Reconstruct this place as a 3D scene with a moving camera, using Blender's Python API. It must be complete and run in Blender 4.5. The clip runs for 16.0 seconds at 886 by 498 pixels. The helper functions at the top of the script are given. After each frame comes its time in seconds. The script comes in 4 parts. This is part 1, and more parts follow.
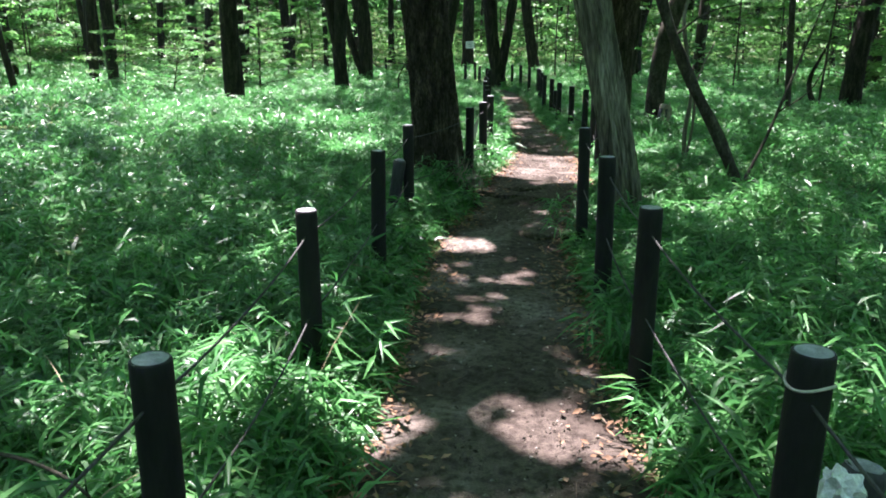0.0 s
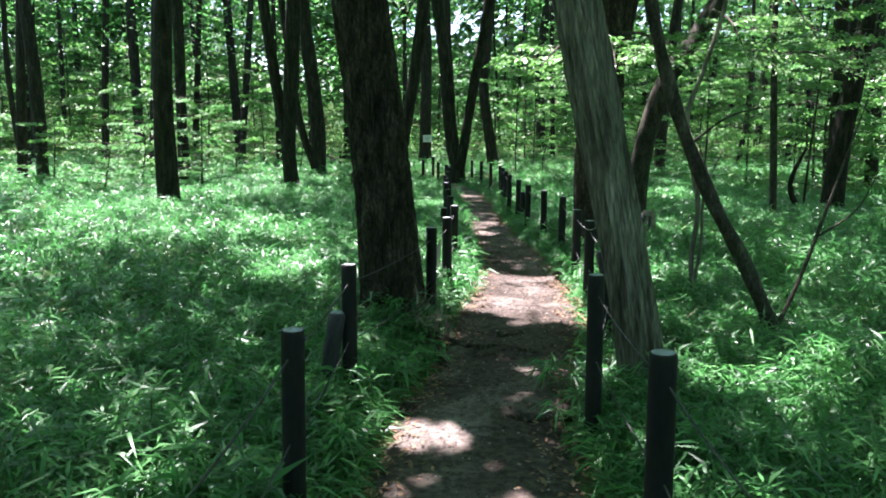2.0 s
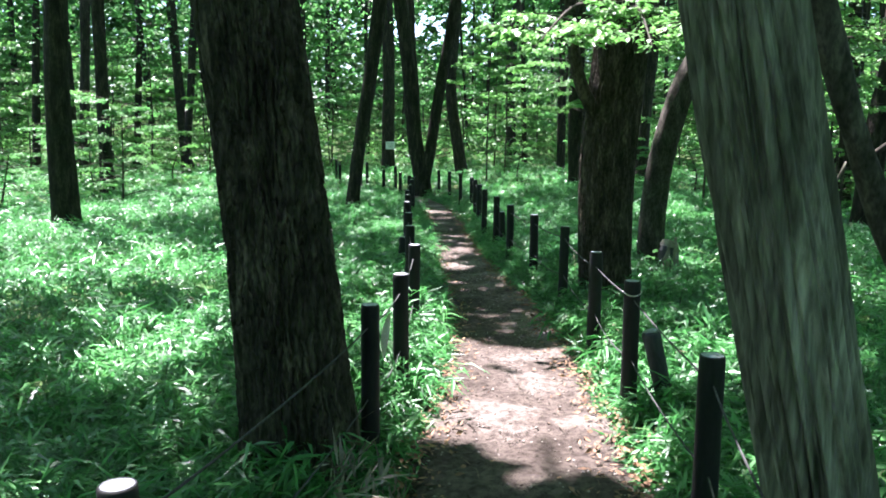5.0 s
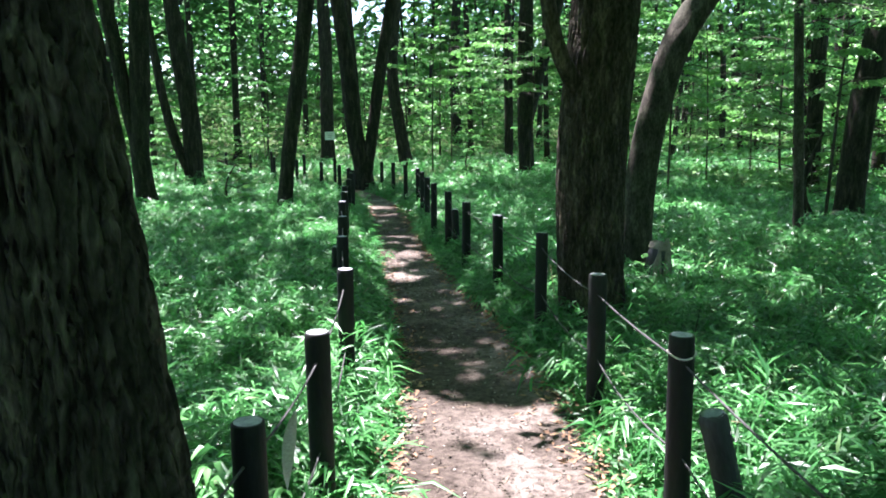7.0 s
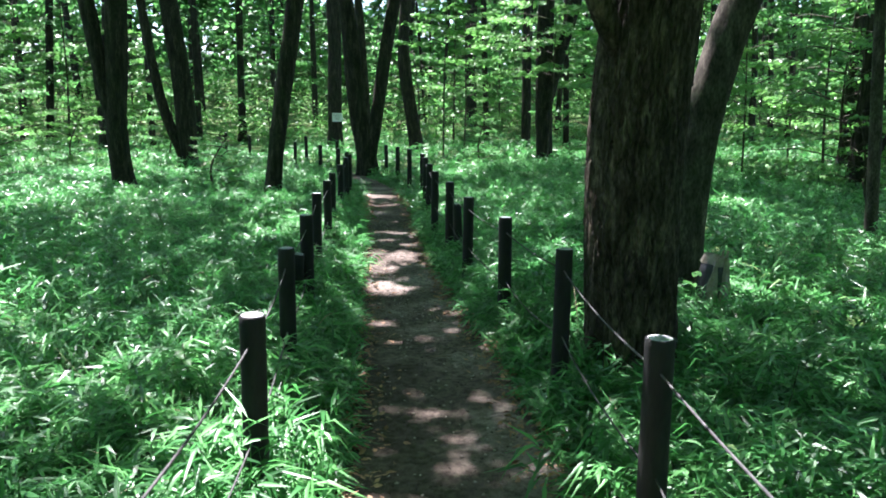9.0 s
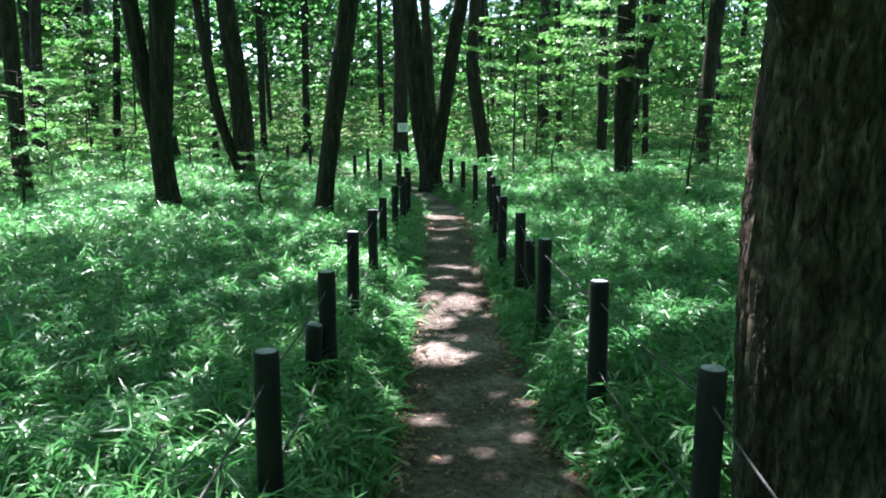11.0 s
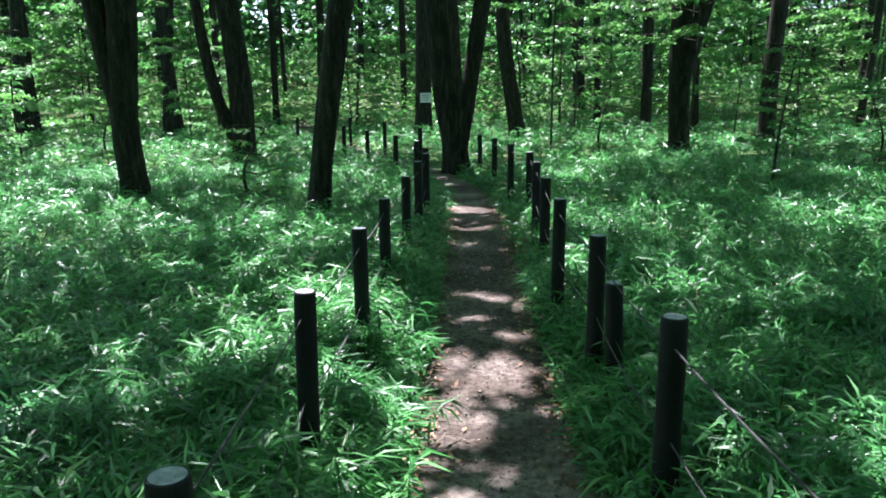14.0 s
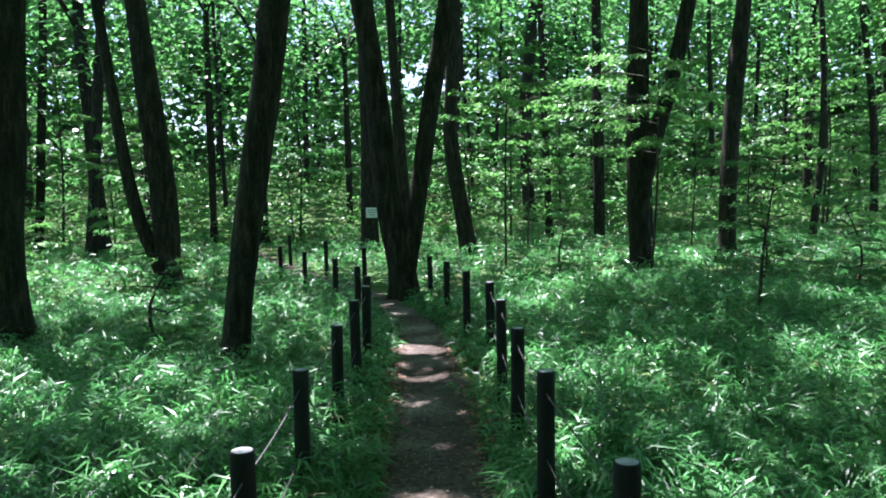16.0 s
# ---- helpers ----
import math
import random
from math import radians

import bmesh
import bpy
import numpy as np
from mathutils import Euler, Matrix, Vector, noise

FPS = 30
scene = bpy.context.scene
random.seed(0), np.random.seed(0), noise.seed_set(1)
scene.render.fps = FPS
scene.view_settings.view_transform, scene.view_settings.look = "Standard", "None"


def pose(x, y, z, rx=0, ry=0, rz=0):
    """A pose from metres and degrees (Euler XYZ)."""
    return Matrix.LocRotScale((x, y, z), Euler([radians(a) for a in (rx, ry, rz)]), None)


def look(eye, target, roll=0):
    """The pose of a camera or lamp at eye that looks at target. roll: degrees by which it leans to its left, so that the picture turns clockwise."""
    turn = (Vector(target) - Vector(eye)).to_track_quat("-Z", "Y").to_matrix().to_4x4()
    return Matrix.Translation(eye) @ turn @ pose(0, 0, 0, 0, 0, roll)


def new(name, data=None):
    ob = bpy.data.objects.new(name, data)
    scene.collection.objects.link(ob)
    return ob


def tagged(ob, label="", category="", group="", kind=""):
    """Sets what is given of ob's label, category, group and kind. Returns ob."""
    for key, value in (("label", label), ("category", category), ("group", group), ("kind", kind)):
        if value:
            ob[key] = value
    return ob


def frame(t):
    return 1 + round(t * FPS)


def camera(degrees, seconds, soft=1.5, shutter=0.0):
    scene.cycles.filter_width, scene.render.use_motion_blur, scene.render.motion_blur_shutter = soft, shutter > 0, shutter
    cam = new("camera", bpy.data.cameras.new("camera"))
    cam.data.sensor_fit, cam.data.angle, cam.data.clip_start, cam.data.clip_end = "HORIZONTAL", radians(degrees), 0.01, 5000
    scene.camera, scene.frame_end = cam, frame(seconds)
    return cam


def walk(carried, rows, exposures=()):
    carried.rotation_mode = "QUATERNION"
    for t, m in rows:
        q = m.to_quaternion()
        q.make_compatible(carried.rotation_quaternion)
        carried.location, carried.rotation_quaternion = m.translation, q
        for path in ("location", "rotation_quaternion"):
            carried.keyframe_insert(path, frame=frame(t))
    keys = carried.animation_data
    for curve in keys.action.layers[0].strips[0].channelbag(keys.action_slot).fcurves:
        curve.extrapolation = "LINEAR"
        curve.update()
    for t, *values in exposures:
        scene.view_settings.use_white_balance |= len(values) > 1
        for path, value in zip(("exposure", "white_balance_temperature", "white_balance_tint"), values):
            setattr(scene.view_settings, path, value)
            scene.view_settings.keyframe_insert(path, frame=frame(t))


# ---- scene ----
cam = camera(59.1, 16.0, soft=1.85)
METRES, EYE, TILT, LEAN, TURN = 14.0, 1.55, -15.2, 0.0, 0.0
ROWS = [
    (0.0, 0.0, 0.0, 0.0, 0.0, 0.0, -0.0),
    (0.5, -0.0008, 0.0307, 0.0108, -1.59, -0.2, 0.56),
    (1.0, 0.0017, 0.0606, 0.0216, -1.48, 1.94, 0.4),
    (1.5, 0.0023, 0.0909, 0.0303, -1.85, 3.73, 0.17),
    (2.0, 0.0015, 0.1217, 0.0409, -3.09, 6.4, 0.46),
    (2.5, 0.0044, 0.1543, 0.0496, -3.2, 6.94, 0.98),
    (3.0, 0.0062, 0.1864, 0.0579, -3.58, 6.2, 0.42),
    (3.5, 0.0078, 0.2191, 0.0674, -4.94, 6.38, 0.79),
    (6.0, 0.0253, 0.3786, 0.1062, -5.97, 6.87, 1.3),
    (6.5, 0.0271, 0.4066, 0.1126, -8.17, 5.75, 2.71),
    (7.0, 0.0332, 0.4339, 0.1204, -9.16, 5.94, 3.15),
    (7.5, 0.0393, 0.4621, 0.126, -11.61, 4.76, 3.32),
    (8.0, 0.0474, 0.4895, 0.1346, -13.79, 3.93, 4.57),
    (8.5, 0.0585, 0.5154, 0.1411, -11.3, 5.13, 3.46),
    (9.0, 0.0653, 0.5464, 0.1452, -8.14, 4.88, 1.97),
    (9.5, 0.0703, 0.5737, 0.1565, -7.54, 4.64, 1.27),
    (10.0, 0.0757, 0.5987, 0.1652, -3.65, 6.24, 1.04),
    (12.5, 0.0899, 0.7446, 0.201, -2.6, 4.31, 0.97),
    (13.0, 0.0931, 0.7762, 0.2094, -1.33, 4.43, 0.42),
    (13.5, 0.0929, 0.8084, 0.2166, -0.78, 3.6, -0.11),
    (14.0, 0.0926, 0.8407, 0.2265, -1.17, 3.48, 0.88),
    (14.5, 0.096, 0.8706, 0.2363, -1.57, 5.03, 1.15),
    (15.0, 0.0973, 0.9004, 0.2446, -3.06, 6.53, 1.26),
    (15.5, 0.0979, 0.9282, 0.2546, -4.78, 8.05, 2.4),
    (16.0, 0.1003, 0.9536, 0.2647, -4.64, 11.37, 2.41),
]
walk(cam, [(t, pose(0, 0, EYE, TILT, LEAN, TURN) @ pose(METRES * x, METRES * y, METRES * z, 90 + pitch, roll, yaw)) for t, x, y, z, yaw, pitch, roll in ROWS], [(0.0, 2.93, 6150, 31), (3.5, 2.95, 5950, 29), (6.0, 3.18, 5900, 27), (8.0, 2.98, 5950, 26), (10.0, 3.12, 5950, 25), (12.5, 2.85, 5850, 25), (16.0, 2.68, 5800, 26)])

rng = np.random.default_rng(7)

# ---- world, sun and exposure ----
SUN_DIR = Vector((-0.14, 0.28, 0.92)).normalized()          # from the ground towards the sun
world = bpy.data.worlds.new("sky")
world.use_nodes = True
scene.world = world
wn = world.node_tree
sky = wn.nodes.new("ShaderNodeTexSky")
sky.sky_type, sky.sun_disc = "NISHITA", False
sky.sun_elevation = math.asin(SUN_DIR.z)
sky.sun_rotation = math.atan2(SUN_DIR.x, SUN_DIR.y)
wn.links.new(sky.outputs[0], wn.nodes["Background"].inputs[0])
wn.nodes["Background"].inputs[1].default_value = 0.075
sun = new("sun", bpy.data.lights.new("sun", "SUN"))
sun.data.energy, sun.data.angle, sun.data.color = 5.0, radians(0.55), (1.0, 0.95, 0.87)
sun.matrix_world = look(SUN_DIR * 60, (0, 0, 0))


# ---- materials ----
def material(name):
    m = bpy.data.materials.new(name)
    m.use_nodes = True
    m.node_tree.nodes.clear()
    return m, m.node_tree.nodes, m.node_tree.links


def ramp(nd, lk, src, stops):
    r = nd.new("ShaderNodeValToRGB")
    while len(r.color_ramp.elements) < len(stops):
        r.color_ramp.elements.new(0.5)
    for e, (p, c) in zip(r.color_ramp.elements, stops):
        e.position, e.color = p, (*c, 1)
    lk.new(src, r.inputs[0])
    return r.outputs[0]


def noise_tex(nd, lk, scale, detail=4, stretch=(1, 1, 1), rough=0.55):
    co, mp, n = nd.new("ShaderNodeTexCoord"), nd.new("ShaderNodeMapping"), nd.new("ShaderNodeTexNoise")
    mp.inputs["Scale"].default_value = stretch
    n.inputs["Scale"].default_value, n.inputs["Detail"].default_value, n.inputs["Roughness"].default_value = scale, detail, rough
    lk.new(co.outputs["Object"], mp.inputs[0])
    lk.new(mp.outputs[0], n.inputs[0])
    return n.outputs[0]


def mixed(nd, lk, a, b, fac, kind="MIX"):
    m = nd.new("ShaderNodeMix")
    m.data_type, m.blend_type = "RGBA", kind
    for value, sock in ((fac, m.inputs[0]), (a, m.inputs[6]), (b, m.inputs[7])):
        if isinstance(value, (int, float)):
            sock.default_value = value
        elif isinstance(value, tuple):
            sock.default_value = (*value, 1)
        else:
            lk.new(value, sock)
    return m.outputs[2]


def finish(m, nd, lk, color, rough=0.8, bump=None, bump_m=0.01, spec=0.3):
    out, p = nd.new("ShaderNodeOutputMaterial"), nd.new("ShaderNodeBsdfPrincipled")
    lk.new(color, p.inputs["Base Color"])
    p.inputs["Roughness"].default_value, p.inputs["Specular IOR Level"].default_value = rough, spec
    if bump is not None:
        b = nd.new("ShaderNodeBump")
        b.inputs["Distance"].default_value, b.inputs["Strength"].default_value = bump_m, 0.9
        lk.new(bump, b.inputs["Height"])
        lk.new(b.outputs[0], p.inputs["Normal"])
    lk.new(p.outputs[0], out.inputs[0])
    return m


def leaf_material(name, dark, mid, light, pale, through_color, gloss=0.35, rough=0.45, share=0.45):
    """Leaf: tone by leaf and by stand, gloss, and light let through."""
    m, nd, lk = material(name)
    g = nd.new("ShaderNodeNewGeometry")
    col = ramp(nd, lk, g.outputs["Random Per Island"], [(0.0, dark), (0.45, mid), (0.9, light), (0.992, light), (1.0, pale)])
    big = noise_tex(nd, lk, 0.55, 3)
    col = mixed(nd, lk, col, ramp(nd, lk, big, [(0.3, (0.75, 0.82, 0.85)), (0.7, (1.15, 1.1, 0.95))]), 1.0, "MULTIPLY")
    p, tr, mix, out = nd.new("ShaderNodeBsdfPrincipled"), nd.new("ShaderNodeBsdfTranslucent"), nd.new("ShaderNodeMixShader"), nd.new("ShaderNodeOutputMaterial")
    p.inputs["Roughness"].default_value, p.inputs["Specular IOR Level"].default_value = rough, gloss
    lk.new(col, p.inputs["Base Color"])
    lk.new(mixed(nd, lk, col, through_color, 0.6), tr.inputs[0])
    mix.inputs[0].default_value = share
    lk.new(p.outputs[0], mix.inputs[1])
    lk.new(tr.outputs[0], mix.inputs[2])
    lk.new(mix.outputs[0], out.inputs[0])
    return m


GRASS = leaf_material("bamboo_grass_leaf", (0.009, 0.05, 0.013), (0.033, 0.142, 0.038), (0.1, 0.285, 0.092), (0.24, 0.33, 0.14), (0.08, 0.36, 0.08), 0.38, 0.38, 0.38)
LEAF = leaf_material("tree_leaf", (0.026, 0.095, 0.026), (0.05, 0.16, 0.038), (0.085, 0.225, 0.06), (0.16, 0.3, 0.09), (0.13, 0.4, 0.105), 0.3, 0.45, 0.42)
LEAF_LIGHT = leaf_material("maple_leaf", (0.035, 0.12, 0.02), (0.06, 0.19, 0.03), (0.11, 0.27, 0.06), (0.18, 0.33, 0.09), (0.18, 0.46, 0.11), 0.5, 0.42, 0.45)


def bark_material(name, dark, mid, light, stretch, bump_m=0.02, moss=(0.05, 0.07, 0.035), plates=0.0):
    m, nd, lk = material(name)
    ridges, fine = noise_tex(nd, lk, 14, 5, stretch), noise_tex(nd, lk, 60, 4, (1, 1, 1.3 * stretch[2]))
    blot = noise_tex(nd, lk, 1.6, 4)
    col = ramp(nd, lk, ridges, [(0.3, dark), (0.52, mid), (0.75, light)])
    col = mixed(nd, lk, col, moss, ramp(nd, lk, blot, [(0.5, (0, 0, 0)), (0.75, (0.6, 0.6, 0.6))]))
    col = mixed(nd, lk, col, ramp(nd, lk, fine, [(0.36, (0.55, 0.55, 0.55)), (0.64, (1.3, 1.3, 1.3))]), 1.0, "MULTIPLY")
    h = mixed(nd, lk, ridges, fine, 0.3)
    if plates:
        co, mp, cell = nd.new("ShaderNodeTexCoord"), nd.new("ShaderNodeMapping"), nd.new("ShaderNodeTexVoronoi")
        mp.inputs["Scale"].default_value = (1, 1, 0.15)
        bend = nd.new("ShaderNodeVectorMath")
        bend.operation = "MULTIPLY_ADD"
        wob = nd.new("ShaderNodeTexNoise")
        wob.inputs["Scale"].default_value, wob.inputs["Detail"].default_value = 7, 3
        lk.new(co.outputs["Object"], wob.inputs[0])
        lk.new(wob.outputs["Color"], bend.inputs[0])
        bend.inputs[1].default_value = (0.12, 0.12, 0.25)
        lk.new(co.outputs["Object"], bend.inputs[2])
        lk.new(bend.outputs[0], mp.inputs[0])
        cell.feature = "DISTANCE_TO_EDGE"
        cell.inputs["Scale"].default_value = plates
        lk.new(mp.outputs[0], cell.inputs["Vector"])
        # dark fissures between plates, with crevice shade put into the colour as well
        gap = ramp(nd, lk, cell.outputs["Distance"], [(0.0, (0.6, 0.58, 0.56)), (0.1, (0.88, 0.88, 0.88)), (0.35, (1.22, 1.19, 1.15))])
        col = mixed(nd, lk, col, gap, 1.0, "MULTIPLY")
        h = mixed(nd, lk, h, gap, 0.4)
    return finish(m, nd, lk, col, 0.9, h, bump_m, 0.15)


BARK_DARK = bark_material("furrowed_oak_bark", (0.022, 0.018, 0.014), (0.056, 0.047, 0.036), (0.145, 0.12, 0.09), (1, 1, 0.3), 0.04, (0.042, 0.042, 0.026), plates=17.0)
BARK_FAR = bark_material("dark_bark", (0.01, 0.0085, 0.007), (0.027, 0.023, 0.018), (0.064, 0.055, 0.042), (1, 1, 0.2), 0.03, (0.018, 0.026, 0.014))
BARK_PALE = bark_material("pale_stringy_bark", (0.04, 0.036, 0.027), (0.16, 0.15, 0.117), (0.32, 0.305, 0.245), (1.3, 1.3, 0.07), 0.025, (0.06, 0.062, 0.042))
BARK_SMOOTH = bark_material("smooth_grey_bark", (0.024, 0.021, 0.017), (0.05, 0.044, 0.035), (0.11, 0.098, 0.078), (1, 1, 0.35), 0.006)


def soil_material():
    m, nd, lk = material("trodden_soil")
    a, b, c = noise_tex(nd, lk, 1.3, 5), noise_tex(nd, lk, 22, 6), noise_tex(nd, lk, 130, 4)
    col = ramp(nd, lk, a, [(0.3, (0.044, 0.035, 0.029)), (0.5, (0.09, 0.075, 0.065)), (0.75, (0.26, 0.23, 0.21))])
    col = mixed(nd, lk, col, ramp(nd, lk, b, [(0.34, (0.45, 0.42, 0.4)), (0.58, (1.1, 1.06, 1.02))]), 1.0, "MULTIPLY")
    col = mixed(nd, lk, col, ramp(nd, lk, c, [(0.35, (0.7, 0.7, 0.7)), (0.65, (1.12, 1.12, 1.1))]), 1.0, "MULTIPLY")
    return finish(m, nd, lk, col, 0.95, mixed(nd, lk, b, c, 0.4), 0.035, 0.12)


def litter_material():
    m, nd, lk = material("leaf_litter_ground")
    a, b, c = noise_tex(nd, lk, 0.5, 4), noise_tex(nd, lk, 12, 5), noise_tex(nd, lk, 60, 4)
    col = ramp(nd, lk, b, [(0.3, (0.035, 0.03, 0.018)), (0.5, (0.085, 0.062, 0.035)), (0.72, (0.17, 0.115, 0.07))])
    green = ramp(nd, lk, c, [(0.3, (0.02, 0.05, 0.015)), (0.7, (0.06, 0.13, 0.035))])
    col = mixed(nd, lk, col, green, ramp(nd, lk, a, [(0.35, (0.55, 0.55, 0.55)), (0.6, (0.95, 0.95, 0.95))]))
    return finish(m, nd, lk, col, 0.95, mixed(nd, lk, b, c, 0.5), 0.03, 0.1)


def plain(name, base, other, scale, rough=0.7, bump_m=0.003, stretch=(1, 1, 1), spec=0.3, detail=5):
    m, nd, lk = material(name)
    n, f = noise_tex(nd, lk, scale, detail, stretch), noise_tex(nd, lk, scale * 9, 3, stretch)
    col = mixed(nd, lk, ramp(nd, lk, n, [(0.3, base), (0.72, other)]), ramp(nd, lk, f, [(0.3, (0.75, 0.75, 0.75)), (0.7, (1.12, 1.12, 1.12))]), 1.0, "MULTIPLY")
    return finish(m, nd, lk, col, rough, mixed(nd, lk, n, f, 0.5), bump_m, spec)


SOIL, LITTER = soil_material(), litter_material()
POST = plain("dark_post_wood", (0.007, 0.0078, 0.0085), (0.022, 0.021, 0.02), 9, 0.7, 0.004, (1, 1, 0.25), 0.22)
# post ends: weathered grey, with the light on their tops put into the colour
POST_TOP = plain("weathered_sunlit_post_end", (0.13, 0.14, 0.155), (0.34, 0.35, 0.37), 25, 0.8, 0.002)
ROPE = plain("grey_rope", (0.018, 0.018, 0.019), (0.07, 0.069, 0.067), 40, 0.85, 0.002)
CORD = plain("pale_cord", (0.4, 0.37, 0.31), (0.6, 0.57, 0.5), 120, 0.85, 0.001)
DEAD = plain("dead_leaf", (0.1, 0.055, 0.03), (0.34, 0.2, 0.12), 6, 0.8, 0.002)
STONE = plain("pebble_stone", (0.16, 0.14, 0.12), (0.34, 0.3, 0.27), 30, 0.85, 0.003)
STRAW = plain("dry_straw", (0.12, 0.1, 0.055), (0.26, 0.23, 0.14), 20, 0.8, 0.001)
# white that stands for the glare on a stub's sunlit end
WHITE_END = plain("white_lit_stub_end", (0.62, 0.64, 0.66), (0.8, 0.81, 0.82), 14, 0.45, 0.006)
TWIG = plain("dry_brown_twig", (0.05, 0.035, 0.024), (0.2, 0.145, 0.1), 20, 0.85, 0.002)
BOARD = plain("white_sign_board", (0.6, 0.62, 0.6), (0.78, 0.8, 0.78), 7, 0.6, 0.001)
INK = plain("grey_lettering", (0.12, 0.13, 0.13), (0.2, 0.2, 0.2), 10, 0.7, 0.001)
CUT = plain("pale_cut_wood", (0.14, 0.115, 0.09), (0.36, 0.31, 0.26), 12, 0.85, 0.006)
RAW = plain("grey_weathered_wood", (0.018, 0.018, 0.02), (0.07, 0.07, 0.076), 16, 0.85, 0.004, (1, 1, 0.2))


# ---- mesh helpers ----
def mesh_object(name, verts, faces, mat, parent=None, smooth=True, label=""):
    me = bpy.data.meshes.new(name)
    me.from_pydata([tuple(v) for v in verts], [], [tuple(f) for f in faces])
    me.materials.append(mat)
    if smooth:
        me.polygons.foreach_set("use_smooth", [True] * len(me.polygons))
    ob = new(name, me)
    ob.parent = parent
    return tagged(ob, label)


def tri_object(name, verts, tris, mat, parent=None, label=""):
    """A mesh of many loose triangles from arrays."""
    me = bpy.data.meshes.new(name)
    verts, tris = np.asarray(verts, np.float32), np.asarray(tris, np.int32)
    me.vertices.add(len(verts))
    me.vertices.foreach_set("co", verts.ravel())
    me.loops.add(tris.size)
    me.loops.foreach_set("vertex_index", tris.ravel())
    me.polygons.add(len(tris))
    me.polygons.foreach_set("loop_start", np.arange(0, tris.size, 3, dtype=np.int32))
    me.update(calc_edges=True)
    me.materials.append(mat)
    ob = new(name, me)
    ob.parent = parent
    return tagged(ob, label)


def part(name, bm, mat, parent, label="", smooth=True):
    me = bpy.data.meshes.new(name)
    bm.to_mesh(me)
    bm.free()
    me.materials.append(mat)
    if smooth:
        me.polygons.foreach_set("use_smooth", [True] * len(me.polygons))
    ob = new(name, me)
    ob.parent = parent
    return tagged(ob, label)


def spline(points, count):
    """Points along a smooth line through the given ones."""
    p = np.array(points, float)
    s = np.concatenate(([0], np.cumsum(np.linalg.norm(np.diff(p, axis=0), axis=1))))
    q = np.linspace(0, s[-1], count)
    m = np.gradient(p, s, axis=0)
    k = np.clip(np.searchsorted(s, q) - 1, 0, len(s) - 2)
    h = (s[k + 1] - s[k])[:, None]
    u = ((q - s[k])[:, None]) / h
    return (2 * u**3 - 3 * u**2 + 1) * p[k] + (u**3 - 2 * u**2 + u) * h * m[k] + (3 * u**2 - 2 * u**3) * p[k + 1] + (u**3 - u**2) * h * m[k + 1]


def tube(points, radii, sides=12, steps=24, ridge=None):
    """Verts and faces of a closed tube. ridge(angle, length): added radius."""
    c = spline(points, steps)
    r = np.interp(np.linspace(0, 1, steps), np.linspace(0, 1, len(radii)), radii)
    d = np.gradient(c, axis=0)
    d /= np.linalg.norm(d, axis=1)[:, None]
    ref = np.array([1.0, 0, 0]) if abs(d[0, 0]) < 0.8 else np.array([0, 1.0, 0])
    a = ref - d * (d @ ref)[:, None]
    a /= np.linalg.norm(a, axis=1)[:, None]
    b = np.cross(d, a)
    th = np.linspace(0, 2 * np.pi, sides, endpoint=False)
    run = np.concatenate(([0], np.cumsum(np.linalg.norm(np.diff(c, axis=0), axis=1))))
    rr = np.repeat(r[:, None], sides, 1)
    if ridge is not None:
        rr = rr + ridge(th[None, :] + 0 * rr, run[:, None] + 0 * rr, rr)
    v = c[:, None, :] + rr[:, :, None] * (np.cos(th)[None, :, None] * a[:, None, :] + np.sin(th)[None, :, None] * b[:, None, :])
    verts = v.reshape(-1, 3)
    i, j = np.meshgrid(np.arange(steps - 1), np.arange(sides), indexing="ij")
    i, j = i.ravel(), j.ravel()
    n = (j + 1) % sides
    faces = np.stack([i * sides + j, i * sides + n, (i + 1) * sides + n, (i + 1) * sides + j], 1).tolist()
    faces += [list(range(sides))[::-1], list(range((steps - 1) * sides, steps * sides))]
    return verts, faces


def joined(*pieces):
    verts, faces, n = [], [], 0
    for v, f in pieces:
        verts.append(np.asarray(v))
        faces += [[i + n for i in g] for g in f]
        n += len(v)
    return np.concatenate(verts), faces


# ---- lie of the land ----
PATH_Y = np.array([-8, -2, 1.5, 3.5, 6.0, 7.3, 8.6, 10.1, 11.9, 14.9, 17.6, 20.9, 24, 26, 28, 31, 35, 40, 48])
PATH_X = np.array([0.1, 0.1, 0.17, 0.27, 0.45, 0.83, 1.08, 1.33, 1.49, 1.58, 1.7, 1.9, 1.98, 1.8, 1.3, 0.2, -1.0, -2.4, -4.5])
PATH_W = np.array([0.5, 0.5, 0.5, 0.5, 0.5, 0.52, 0.5, 0.48, 0.46, 0.4, 0.37, 0.37, 0.34, 0.3, 0.3, 0.3, 0.3, 0.3, 0.3])


def wave(x, y, s, k=0.0):
    """A cheap smooth uneven field from -1 to 1."""
    return (np.sin(x * s + 1.3 * np.sin(y * s * 0.7 + k) + k) + np.sin(y * s * 1.13 + 1.7 * np.sin(x * s * 0.6 + 2 * k) + 2.1)
            + 0.6 * np.sin((x + y) * s * 1.9 + k * 3) + 0.6 * np.sin((x - 0.8 * y) * s * 2.3 + 1.1 + k)) / 3.2


def path_x(y):
    return np.interp(y, PATH_Y, PATH_X)


def path_half(y):
    return np.interp(y, PATH_Y, PATH_W)


